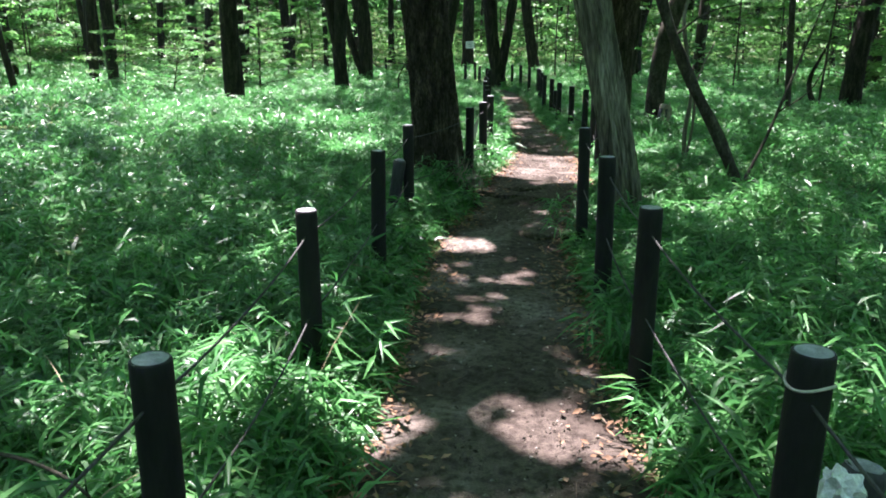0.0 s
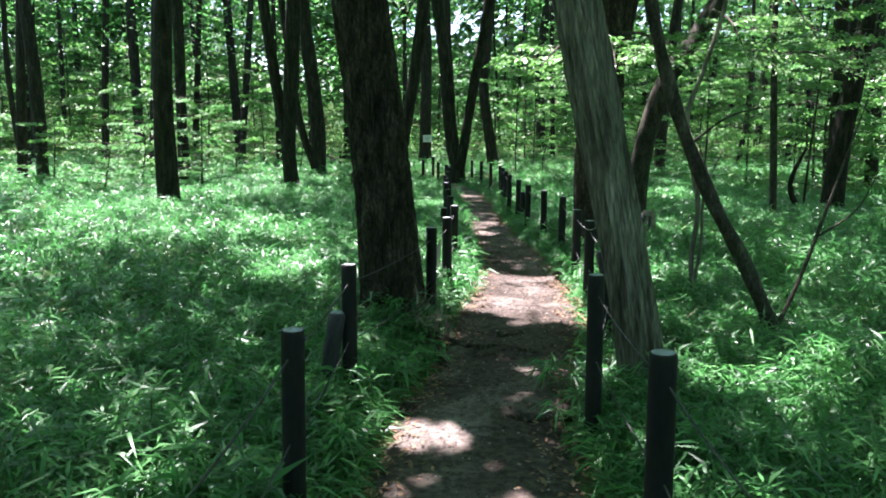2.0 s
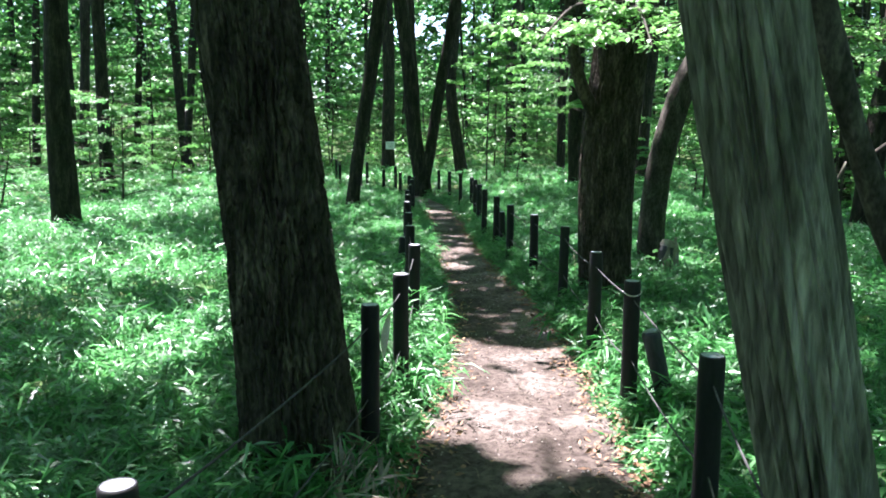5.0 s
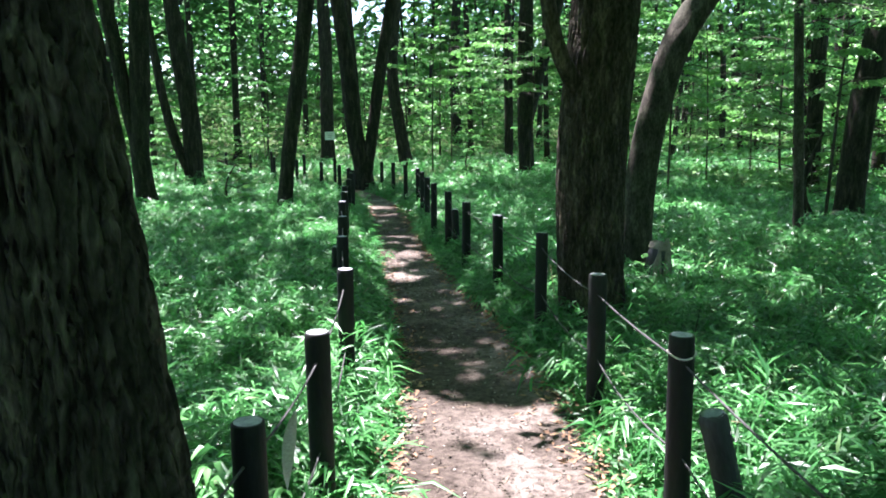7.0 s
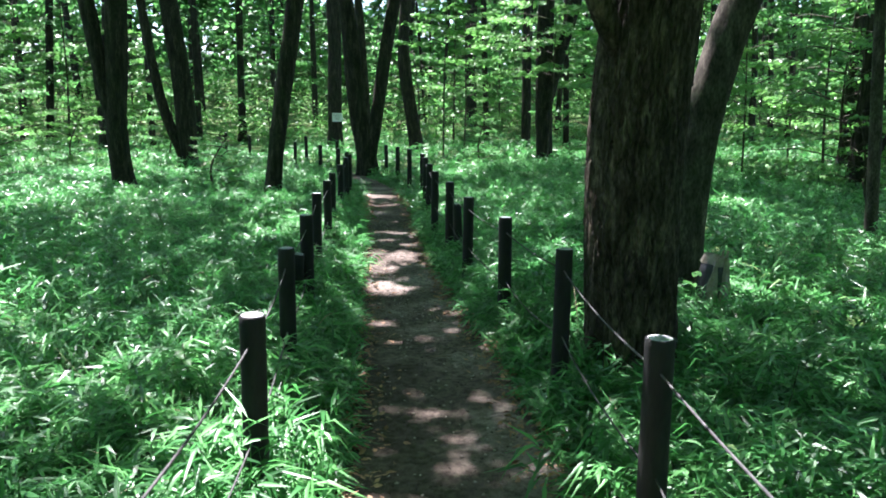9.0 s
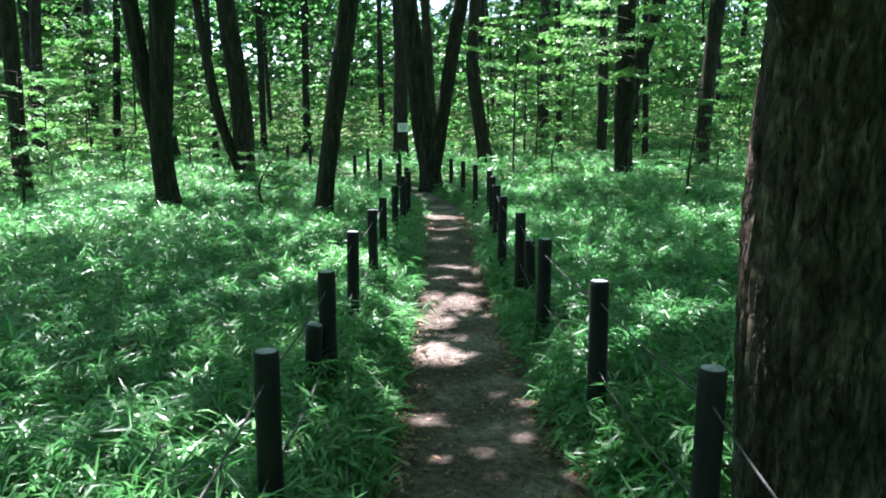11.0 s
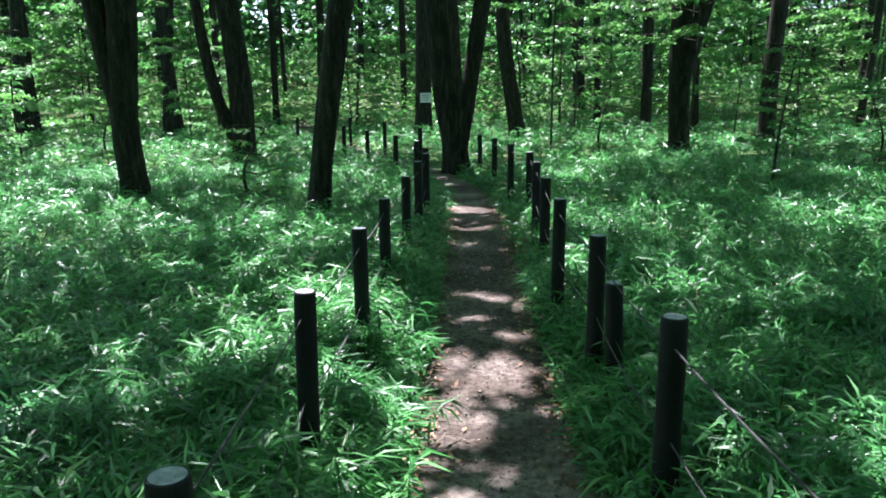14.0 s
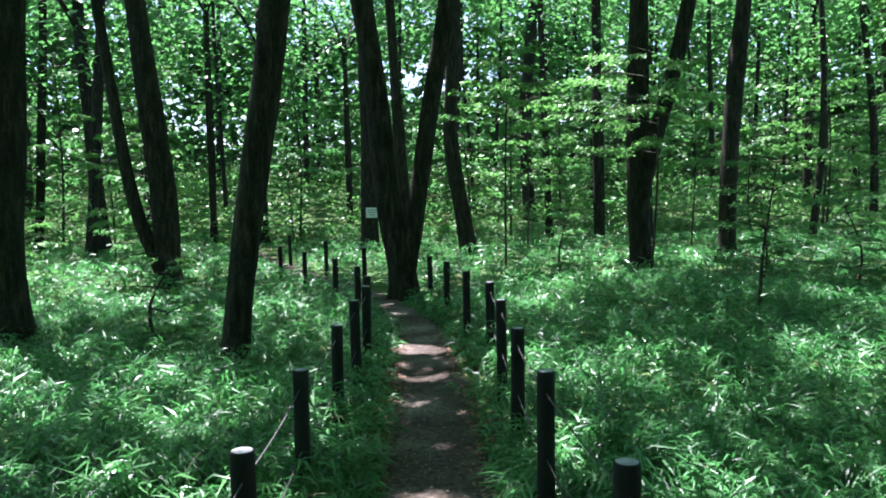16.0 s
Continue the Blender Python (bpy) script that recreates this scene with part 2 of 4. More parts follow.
def land(x, y):
    """Height of the forest floor."""
    x, y = np.asarray(x, float), np.asarray(y, float)
    z = 0.06 - 0.0085 * np.clip(y, -5, 22) + 0.05 * wave(x, y, 0.35)
    far = np.clip((y - 43) / 30, 0, 1)
    z = z + 5.0 * far**1.4 + np.clip((-x - 18) / 40, 0, 1) * 2.5 + np.clip((y - 73), 0, 900) * 0.01
    d = np.abs(x - path_x(y)) / (path_half(y) + 0.25)
    z = z - 0.05 * np.exp(-d**4) * (y < 48)
    return z + 0.012 * wave(x, y, 2.6, 0.7)


def axis(lo, hi, near_lo, near_hi, fine, ratio=1.12):
    a = list(np.arange(near_lo, near_hi, fine))
    s, v = fine, near_hi
    while v < hi:
        a.append(v)
        s *= ratio
        v += s
    a.append(hi)
    s, v = fine, near_lo
    while True:
        s *= ratio
        v -= s
        if v < lo:
            break
        a.insert(0, v)
    a.insert(0, lo)
    return np.array(a)


gx, gy = axis(-900, 900, -6, 8, 0.3), axis(-900, 1500, -2, 26, 0.3)
GX, GY = np.meshgrid(gx, gy, indexing="ij")
GV = np.stack([GX, GY, land(GX, GY)], -1).reshape(-1, 3)
gi, gj = np.meshgrid(np.arange(len(gx) - 1), np.arange(len(gy) - 1), indexing="ij")
gi, gj, gn = gi.ravel(), gj.ravel(), len(gy)
ground = mesh_object("ground", GV, np.stack([gi * gn + gj, (gi + 1) * gn + gj, (gi + 1) * gn + gj + 1, gi * gn + gj + 1], 1), LITTER)
tagged(ground, "forest floor of brown leaf litter and low green growth", "ground", kind="structure")

def path_rise(x, y):
    """Two low ledges of roots and earth by which the path steps up."""
    upper = np.clip((y - 7.32 - 0.1 * wave(x, y, 4.0)) / 0.07, 0, 1)
    lower = np.clip((y - 6.17 - 0.07 * wave(x, y, 6.0, 1.0)) / 0.06, 0, 1) * np.clip((x - 0.4) / 0.15, 0, 1)
    return (0.075 * upper + 0.045 * lower) * np.clip((11.0 - y) / 3.2, 0, 1)


# the trodden path, its rims dipping under the litter in an uneven line
py = np.concatenate([np.arange(-6, 20, 0.05), np.arange(20, 47, 0.2)])
pu = np.linspace(-1.25, 1.25, 33)
PU, PY = np.meshgrid(pu, py, indexing="ij")
PX = path_x(PY) + PU * (path_half(PY) + 0.05 * wave(PY, PY * 0 + PU.round() * 3, 3.1) + 0.03 * wave(PY, PU * 0, 9.0, 1.0))
rim = np.clip((np.abs(PU) - 0.82) / 0.4, 0, 1)
PZ = land(PX, PY) + 0.03 - 0.09 * rim**1.5 + 0.014 * wave(PX, PY, 7.0, 0.3) + 0.009 * wave(PX, PY, 23.0, 1.3) + path_rise(PX, PY)
pn = len(py)
pi_, pj = np.meshgrid(np.arange(len(pu) - 1), np.arange(pn - 1), indexing="ij")
pi_, pj = pi_.ravel(), pj.ravel()
path = mesh_object("path", np.stack([PX, PY, PZ], -1).reshape(-1, 3), np.stack([pi_ * pn + pj, (pi_ + 1) * pn + pj, (pi_ + 1) * pn + pj + 1, pi_ * pn + pj + 1], 1), SOIL)
tagged(path, "narrow trodden brown earth path through bamboo grass", "path", kind="structure")


def path_height(x, y):
    return float(land(x, y) + path_rise(x, y)) + 0.03


# ---- fence of low posts and ropes ----
LEFT_POSTS = [(-0.8, 0.05, 0.9), (-0.64, 1.58, 0.88), (-0.56, 3.14, 0.87), (-0.41, 4.79, 0.88), (-0.28, 6.31, 0.87), (0.28, 8.27, 0.84), (0.47, 9.2, 0.82),
              (0.63, 10.67, 0.79), (0.68, 12.13, 0.77), (0.75, 13.71, 0.74), (0.8, 15.21, 0.74), (0.91, 16.71, 0.72), (0.97, 18.25, 0.68),
              (1.1, 19.77, 0.68), (1.22, 20.9, 0.72), (1.3, 22.2, 0.7), (1.3, 23.7, 0.66), (1.15, 25.2, 0.66), (0.75, 26.8, 0.66), (0.1, 28.6, 0.66), (-0.6, 30.8, 0.66), (-1.5, 33.4, 0.66), (-2.6, 36.5, 0.66)]
RIGHT_POSTS = [(0.7, 0.1, 0.9), (0.79, 1.57, 0.9), (0.83, 3.05, 0.9), (0.93, 4.33, 0.91), (1.05, 5.74, 0.91), (1.54, 7.32, 0.84), (1.77, 8.86, 0.83), (1.95, 10.19, 0.79),
               (2.11, 11.76, 0.8), (2.15, 13.25, 0.76), (2.16, 14.81, 0.73), (2.24, 16.4, 0.72), (2.26, 17.76, 0.73), (2.36, 19.09, 0.73), (2.48, 20.46, 0.74),
               (2.65, 22.24, 0.7), (2.51, 23.25, 0.73), (2.47, 25.41, 0.68), (2.34, 27.0, 0.64), (1.95, 28.2, 0.62), (1.2, 29.8, 0.64), (0.29, 32.1, 0.68), (-0.9, 35.6, 0.68)]


def lathe(profile, sides=20, wobble=0.0, seed=0):
    r = random.Random(seed)
    k = [r.uniform(0, 6.28) for _ in range(4)]
    bm = bmesh.new()
    rings = []
    for rad, z in profile:
        rings.append([bm.verts.new((rad * (1 + wobble * math.sin(2 * a + k[0] + z * 2) + wobble * 0.6 * math.sin(5 * a + k[1] + z * 5)) * math.cos(a),
                                    rad * (1 + wobble * math.sin(2 * a + k[0] + z * 2) + wobble * 0.6 * math.sin(5 * a + k[1] + z * 5)) * math.sin(a), z))
                      for a in (2 * math.pi * i / sides for i in range(sides))])
    for lo, hi in zip(rings, rings[1:]):
        for i in range(sides):
            bm.faces.new((lo[i], lo[(i + 1) % sides], hi[(i + 1) % sides], hi[i]))
    bm.faces.new(rings[-1])
    bm.faces.new(rings[0][::-1])
    return bm


def fence_post(x, y, top, seed, lean=(0, 0), radius=0.047, name="fence_post", label="", mat=POST):
    r = random.Random(seed)
    base = float(land(x, y))
    h = top - base
    thing = new(name)
    thing.matrix_world = pose(x, y, base, lean[0] + r.uniform(-0.8, 0.8), lean[1] + r.uniform(-0.8, 0.8), r.uniform(0, 360))
    tagged(thing, label or "dark brown round wooden fence post with a grey cut top", "fence post", "fence posts along the path")
    rad = radius * r.uniform(0.95, 1.05)
    prof = [(rad * 1.03, -0.3), (rad * 1.02, 0.05), (rad, h * 0.3), (rad * 0.985, h * 0.6), (rad * 0.99, h - 0.03), (rad * 0.97, h - 0.008), (rad * 0.9, h - 0.003)]
    part("shaft", lathe(prof, 20, 0.012, seed), mat, thing)
    bm = bmesh.new()
    ring = [bm.verts.new((rad * 0.905 * math.cos(2 * math.pi * i / 20), rad * 0.905 * math.sin(2 * math.pi * i / 20), h - 0.0035)) for i in range(20)]
    hub = bm.verts.new((0, 0, h + 0.002))
    for i in range(20):
        bm.faces.new((ring[i], ring[(i + 1) % 20], hub))
    part("post_top", bm, POST_TOP, thing, "weathered grey cut end, paled as if sunlit")
    return thing


def tie_ring(thing, h, rad):
    v, f = tube([(rad * math.cos(a), rad * math.sin(a), h + 0.008 * math.sin(a * 2)) for a in np.linspace(0, 6.1, 13)], [0.0035, 0.0035], 6, 26)
    mesh_object("cord_loop", v, f, CORD, thing, True, "pale cord tied round the post")


for row, side in ((LEFT_POSTS, "left"), (RIGHT_POSTS, "right")):
    for i, (x, y, top) in enumerate(row):
        p = fence_post(x, y, top, int(100 * x + 1000 * y))
        if (side, i) in (("right", 1), ("right", 6)):
            tie_ring(p, top - float(land(x, y)) - 0.075, 0.051)

for (x, y, top, lean) in [(-0.44, 6.26, 0.6, (0, -9)), (2.0, 8.78, 0.57, (0, 15)), (2.31, 16.18, 0.5, (0, 2)), (0.66, 13.62, 0.46, (0, -3)), (0.92, 1.66, 0.57, (0, -10))]:
    base = float(land(x, y))
    thing = new("post_stub")
    thing.matrix_world = pose(x, y, base, 0, 0, 0) @ pose(0, 0, 0, lean[0], -lean[1] * (1 if x < 0 else 1), 0)
    tagged(thing, "old grey-brown broken post stub leaning beside the fence", "post stub", "broken stubs along the fence")
    h = top - base
    part("shaft", lathe([(0.05, -0.25), (0.049, h * 0.4), (0.048, h * 0.8), (0.05, h - 0.02), (0.04, h)], 18, 0.05, int(y * 10)), POST if y > 12 else RAW, thing)
    part("splintered_end", lathe([(0.041, h - 0.004), (0.03, h + 0.006), (0.012, h + 0.012)], 12, 0.15, int(y)), POST_TOP, thing, "pale splintered end")


def rope(row, drop, sag, first, last, seed):
    pts, r = [], random.Random(seed)
    for (x0, y0, t0), (x1, y1, t1) in zip(row[first:last], row[first + 1:last + 1]):
        s = sag * r.uniform(0.5, 1.5)
        for k in range(10):
            u = k / 10
            pts.append((x0 + (x1 - x0) * u, y0 + (y1 - y0) * u, t0 + (t1 - t0) * u - drop - 4 * s * u * (1 - u)))
    pts.append((row[last][0], row[last][1], row[last][2] - drop))
    v, f = tube(pts, [0.0042, 0.0042], 6, len(pts) * 2)
    ob = mesh_object("fence_rope", v, f, ROPE)
    return tagged(ob, "thin grey rope strung slack through the fence posts", "rope", "ropes of the fence")


rope(LEFT_POSTS, 0.11, 0.025, 0, 18, 1)
rope(LEFT_POSTS, 0.46, 0.035, 0, 18, 2)
rope(RIGHT_POSTS, 0.11, 0.025, 0, 18, 3)
rope(RIGHT_POSTS, 0.46, 0.035, 0, 18, 4)


# ---- leaves in bulk ----
def leaf_cloud(centers, length, width, tilt, fold=False, droop=0.35, azimuth=None, widest=0.45):
    """Loose pointed leaves: each 4 or 5 points, 2 or 4 triangles. tilt: mean and spread of the rise in radians."""
    n = len(centers)
    az = rng.uniform(0, 2 * np.pi, n) if azimuth is None else azimuth
    up = rng.normal(tilt[0], tilt[1], n)
    ln = length * rng.uniform(0.6, 1.35, n)
    wd = width * rng.uniform(0.7, 1.3, n)
    d0 = np.stack([np.cos(az) * np.cos(up), np.sin(az) * np.cos(up), np.sin(up)], 1)
    dn = up - droop * rng.uniform(0.4, 2.0, n)
    d1 = np.stack([np.cos(az) * np.cos(dn), np.sin(az) * np.cos(dn), np.sin(dn)], 1)
    roll = rng.normal(0, 0.45, n)
    side = np.stack([-np.sin(az), np.cos(az), np.zeros(n)], 1)
    nrm = np.cross(d0, side)
    s = side * np.cos(roll)[:, None] + nrm * np.sin(roll)[:, None]
    mid = centers + d0 * (ln * widest)[:, None]
    tip = mid + d1 * (ln * (1 - widest))[:, None]
    half = s * (wd / 2)[:, None]
    if fold:
        n2 = np.cross(s, d0)
        keel = mid + n2 * (wd * 0.22)[:, None]
        v = np.stack([centers, mid - half, mid + half, tip, keel], 1)
        base = (np.arange(n) * 5)[:, None, None]
        t = np.array([[0, 1, 4], [0, 4, 2], [1, 3, 4], [4, 3, 2]])[None] + base
    else:
        v = np.stack([centers, mid - half, mid + half, tip], 1)
        base = (np.arange(n) * 4)[:, None, None]
        t = np.array([[0, 1, 2], [1, 3, 2]])[None] + base
    return v.reshape(-1, 3), t.reshape(-1, 3)


def off_path(x, y, extra=0.0):
    return np.abs(x - path_x(y)) > path_half(y) + np.where(y < 7, 0.06, 0.0) + extra


def grass_stand(name, n_culms, box, keep, height, length, width, per, fold, label, stems=False):
    x, y = rng.uniform(box[0], box[1], n_culms), rng.uniform(box[2], box[3], n_culms)
    ok = keep(x, y) & off_path(x, y)
    x, y = x[ok], y[ok]
    edge = np.clip((np.abs(x - path_x(y)) - path_half(y)) / 0.45, 0.1, 1)
    h = height * edge**0.5 * (0.72 + 0.3 * wave(x, y, 1.1, 0.4) + 0.22 * wave(x, y, 4.3, 1.4)) * rng.uniform(0.55, 1.25, len(x))
    z = land(x, y)
    k = len(x)
    idx = np.repeat(np.arange(k), per)
    m = len(idx)
    f = np.where(rng.uniform(0, 1, m) < 0.6, rng.uniform(0.86, 1.0, m), rng.uniform(0.35, 0.86, m))
    c = np.stack([x[idx] + rng.normal(0, 0.02, m), y[idx] + rng.normal(0, 0.02, m), z[idx] + h[idx] * f], 1)
    fan = rng.uniform(0, 2 * np.pi, k)[idx] + rng.normal(0, 1.05, m)
    v, t = leaf_cloud(c, length, width, (0.27, 0.38), fold, 0.55, fan, 0.3)
    if stems:
        d = rng.normal(0, 0.035, (k, 2))
        top = np.stack([x + d[:, 0], y + d[:, 1], z + h], 1)
        b0 = np.stack([x - 0.0016, y, z], 1)
        b1 = np.stack([x + 0.0016, y + 0.001, z], 1)
        sv = np.stack([b0, b1, top], 1).reshape(-1, 3)
        st = np.arange(k * 3).reshape(-1, 3) + len(v)
        v, t = np.concatenate([v, sv]), np.concatenate([t, st])
    ob = tri_object(name, v, t, GRASS)
    return tagged(ob, label, "bamboo grass", kind="stuff")


def near_zone(x, y):
    return (np.abs(x - path_x(y)) < 2.6) & (y < 19)


def mid_zone(x, y):
    return ~near_zone(x, y) & (np.abs(x - path_x(y)) < 8.0) & (y < 27)


def far_zone(x, y):
    return ~near_zone(x, y) & ~mid_zone(x, y) & (np.abs(x - 1) < 0.66 * y + 3) & (rng.uniform(0, 1, len(x)) < np.clip(1.35 - y / 48, 0.4, 1))


grass_stand("bamboo_grass", 82000, (-2.8, 5.2, 0.2, 19), near_zone, 0.33, 0.155, 0.0158, 7, False, "dense knee-high green dwarf bamboo grass beside the path", True)
grass_stand("bamboo_grass", 60000, (-8, 11, 1, 27), mid_zone, 0.35, 0.19, 0.02, 6, False, "dense knee-high green dwarf bamboo grass under the trees")
grass_stand("bamboo_grass", 52000, (-26, 28, 4, 48), far_zone, 0.36, 0.27, 0.036, 6, False, "far carpet of green dwarf bamboo grass under the trees")

def edge_zone(x, y):
    d = np.abs(x - path_x(y)) - path_half(y)
    return (d > 0.12) & (d < 0.85) & (wave(x, y, 2.2, 0.9) > -0.05)


grass_stand("bamboo_grass", 2600, (-1.6, 3.6, 0.8, 19), edge_zone, 0.46, 0.19, 0.021, 8, True, "taller sprays of broad-leaved dwarf bamboo at the path's edge")

def bamboo_sprays(spots, label):
    """Arching culms at the path's edge, each with a fan of long leaves at its tip."""
    base, tip, az = [], [], []
    for x, y, n, tall in spots:
        for _ in range(n):
            a = rng.uniform(0, 2 * np.pi)
            px, py = x + rng.normal(0, 0.09), y + rng.normal(0, 0.1)
            h, out = tall * rng.uniform(0.6, 1.15), rng.uniform(0.05, 0.2)
            base.append((px, py, float(land(px, py))))
            tip.append((px + out * math.cos(a), py + out * math.sin(a), base[-1][2] + h))
            az.append(a)
    base, tip, az = np.array(base), np.array(tip), np.array(az)
    per = 9
    idx = np.repeat(np.arange(len(base)), per)
    u = np.tile(np.linspace(0.62, 1.0, per), len(base))
    c = base[idx] + (tip - base)[idx] * (u**np.array([[1.6], [1.6], [1.0]])).T
    fan = az[idx] + np.tile(np.linspace(-1.3, 1.3, per)[[0, 8, 2, 6, 1, 7, 3, 5, 4]], len(base)) + rng.normal(0, 0.3, len(idx))
    v, t = leaf_cloud(c, 0.17, 0.018, (0.12, 0.3), True, 0.5, fan, 0.32)
    side = np.stack([-np.sin(az), np.cos(az), 0 * az], 1) * 0.0017
    mid = base + (tip - base) * np.array([0.38, 0.38, 0.62])
    sv = np.stack([base - side, base + side, mid - side, mid + side, tip], 1).reshape(-1, 3)
    st = (np.array([[0, 1, 2], [1, 3, 2], [2, 3, 4]])[None] + (np.arange(len(base)) * 5)[:, None, None]).reshape(-1, 3) + len(v)
    return tagged(tri_object("bamboo_grass", np.concatenate([v, sv]), np.concatenate([t, st]), GRASS), label, "bamboo grass", kind="stuff")


edge_spots = [(-0.62, 2.75, 10, 0.42), (-0.5, 3.25, 8, 0.4), (0.86, 3.5, 9, 0.4), (0.84, 2.7, 7, 0.36), (-0.16, 6.45, 9, 0.34), (-0.25, 5.9, 7, 0.34), (1.12, 6.55, 8, 0.34), (1.1, 5.95, 7, 0.3),
              (0.5, 9.0, 9, 0.38), (0.55, 9.7, 10, 0.4), (0.62, 10.6, 14, 0.42), (0.75, 10.9, 10, 0.36), (1.85, 9.4, 8, 0.34), (0.72, 15.2, 9, 0.4), (0.85, 16.6, 14, 0.42), (0.8, 17.1, 10, 0.4), (2.25, 17.3, 9, 0.36), (2.35, 18.2, 10, 0.38), (0.95, 18.6, 8, 0.36), (2.2, 15.4, 7, 0.34)]
for k in range(120):
    ey = rng.uniform(1.5, 24)
    edge_spots.append((float(path_x(ey) + rng.choice((-1, 1)) * (path_half(ey) + rng.uniform(0.1, 0.45))), float(ey), int(rng.integers(2, 6)), float(rng.uniform(0.2, 0.38))))
bamboo_sprays(edge_spots, "arching sprays of long-leaved dwarf bamboo leaning over the path")
open_spots = []
for k in range(420):
    ey = rng.uniform(1.5, 22)
    open_spots.append((float(path_x(ey) + rng.choice((-1, 1)) * (path_half(ey) + 0.5 + rng.uniform(0, 3.2))), float(ey), int(rng.integers(2, 5)), float(rng.uniform(0.3, 0.44))))
bamboo_sprays(open_spots, "single taller sprays of dwarf bamboo standing out of the grass")

# ---- trees ----
CROWNS = []            # (thing, x, y, z, reach) of every crown, to share the canopy out


def strips(count, depth, seed):
    """Long upright strips of shedding bark with narrow gaps."""
    def f(th, run, r):
        u = th * count * 0.5 + 0.5 * np.sin(run * 1.7 + 3 * th) + 0.35 * np.sin(run * 4.3 + 7 * th + seed)
        a = np.clip(np.abs(np.sin(u)) / 0.55, 0, 1)
        lift = 0.6 + 0.4 * np.sin(run * 5 + 5 * np.sin(th * 6 + seed)) * np.sin(th * 9 + run)
        return depth * (a * (2 - a) * lift - 0.5) + 0.012 * np.sin(3 * th + 0.7 * run)
    return f


def furrows(sx, depth, seed):
    """Bark ridges: upright plates that split and join."""
    def f(th, run, r):
        u = th * sx
        w = 0.9 * np.sin(run * 4.1 + th * 2 + seed) + 0.95 * np.sin(run * 12.3 + th * 6 + 2 * seed) + 0.5 * np.sin(run * 23 - th * 11 + seed)
        a = np.abs(np.sin(u * 0.5 + w))
        b = np.abs(np.sin(u * 0.61 - 1.3 * np.sin(run * 9.1 + seed + th * 4) + run * 1.3))
        chip = 0.5 + 0.5 * np.sin(run * 23 + 6 * np.sin(th * 7 + seed) + 3 * np.sin(run * 4))
        across = np.abs(np.sin(run * 11 + 4 * np.sin(th * 5 + seed) + 2 * np.sin(th * 17 + run * 3))) * 1.6 + 0.12
        crack = np.clip(np.minimum(np.minimum(a, b), across) / 0.5, 0, 1)
        return depth * (crack * (2 - crack) - 0.75) + depth * 0.3 * chip * crack + 0.012 * np.sin(2 * th + run + seed)
    return f


def flare(th, run, r, seed, amount):
    toes = 0.6 + 0.4 * np.sin(4 * th + seed) + 0.25 * np.sin(7 * th + 2 * seed)
    return amount * toes * np.exp(-run / 0.22)


def trunk_piece(y, pts, r0, r1, sides, steps, ridge_depth=0.0, ridges=18, seed=0, foot=0.0, ydrift=0.0, stringy=False):
    line = [(x, y + ydrift * z, z) for x, z in pts]
    fur = (strips if stringy else furrows)(ridges, ridge_depth, seed) if ridge_depth else None

    def ridge(th, run, r):
        v = 0.04 * r * np.sin(3 * th + run * 1.3 + seed) + 0.03 * r * np.sin(run * 2.1 + seed)
        if fur is not None:
            v = v + fur(th, run, r)
        if foot:
            v = v + flare(th, run, r, seed, foot)
        return v
    return tube(line, [r0, r0 * 0.93, (r0 + r1) / 2, r1], sides, steps, ridge)


def limb_pieces(top, r, count, seed, reach=4.0):
    """Limbs that rise and spread from a trunk's top."""
    q, out = random.Random(seed), []
    for i in range(count):
        a = 2 * math.pi * (i + q.uniform(-0.3, 0.3)) / count
        s = reach * q.uniform(0.6, 1.1)
        x, y, z = top
        z = z - q.uniform(0, 1.5)
        out.append(tube([(x, y, z), (x + 0.3 * s * math.cos(a), y + 0.3 * s * math.sin(a), z + s * 0.5), (x + s * math.cos(a), y + s * math.sin(a), z + s * 0.9)], [r * 0.6, r * 0.4, r * 0.12], 7, 8))
    return out


def tree(label, pieces, mat, top, r, seed, reach=4.5, limbs=4, category="tree", group="trees of the wood"):
    thing = new("tree")
    tagged(thing, label, category, group)
    v, f = joined(*pieces)
    mesh_object("trunk", v, f, mat, thing)
    for p in limb_pieces(top, r, limbs, seed, reach):
        mesh_object("limb", p[0], p[1], mat, thing)
    CROWNS.append((thing, top[0], top[1], top[2] + reach * 0.7, reach))
    return thing


def up_line(pts, ztop):
    """The seen part of a trunk, carried on upwards."""
    (xa, za), (xb, zb) = pts[-2], pts[-1]
    k = max(-0.12, min(0.12, (xb - xa) / max(zb - za, 0.1)))
    return list(pts) + [(xb + k * (ztop - zb) * 0.5, (zb + ztop) / 2), (xb + k * (ztop - zb) * 0.7, ztop)]


# the great oak beside the path, the stringy pale trunk, the oak further on
b = -0.2
pts = up_line([(-0.03, b), (-0.06, 0.4), (-0.14, 1.5), (-0.25, 2.6)], 9)
low = [(-0.03, b), (-0.06, 0.4), (-0.15, 1.5), (-0.28, 2.6), (-0.38, 3.6)]
tree("massive dark oak trunk with deeply furrowed bark beside the path", [trunk_piece(8.1, low, 0.228, 0.19, 200, 260, 0.036, 36, 1, 0.13), trunk_piece(8.1, [(-0.36, 3.3), (-0.5, 6.0), (-0.6, 9)], 0.19, 0.16, 24, 20, 0.01, 12, 1)], BARK_DARK, (pts[-1][0], 8.1, 9), 0.2, 11)
pts = up_line([(1.58, b), (1.5, 0.35), (1.29, 1.3), (1.1, 2.1), (0.93, 2.9)], 8)
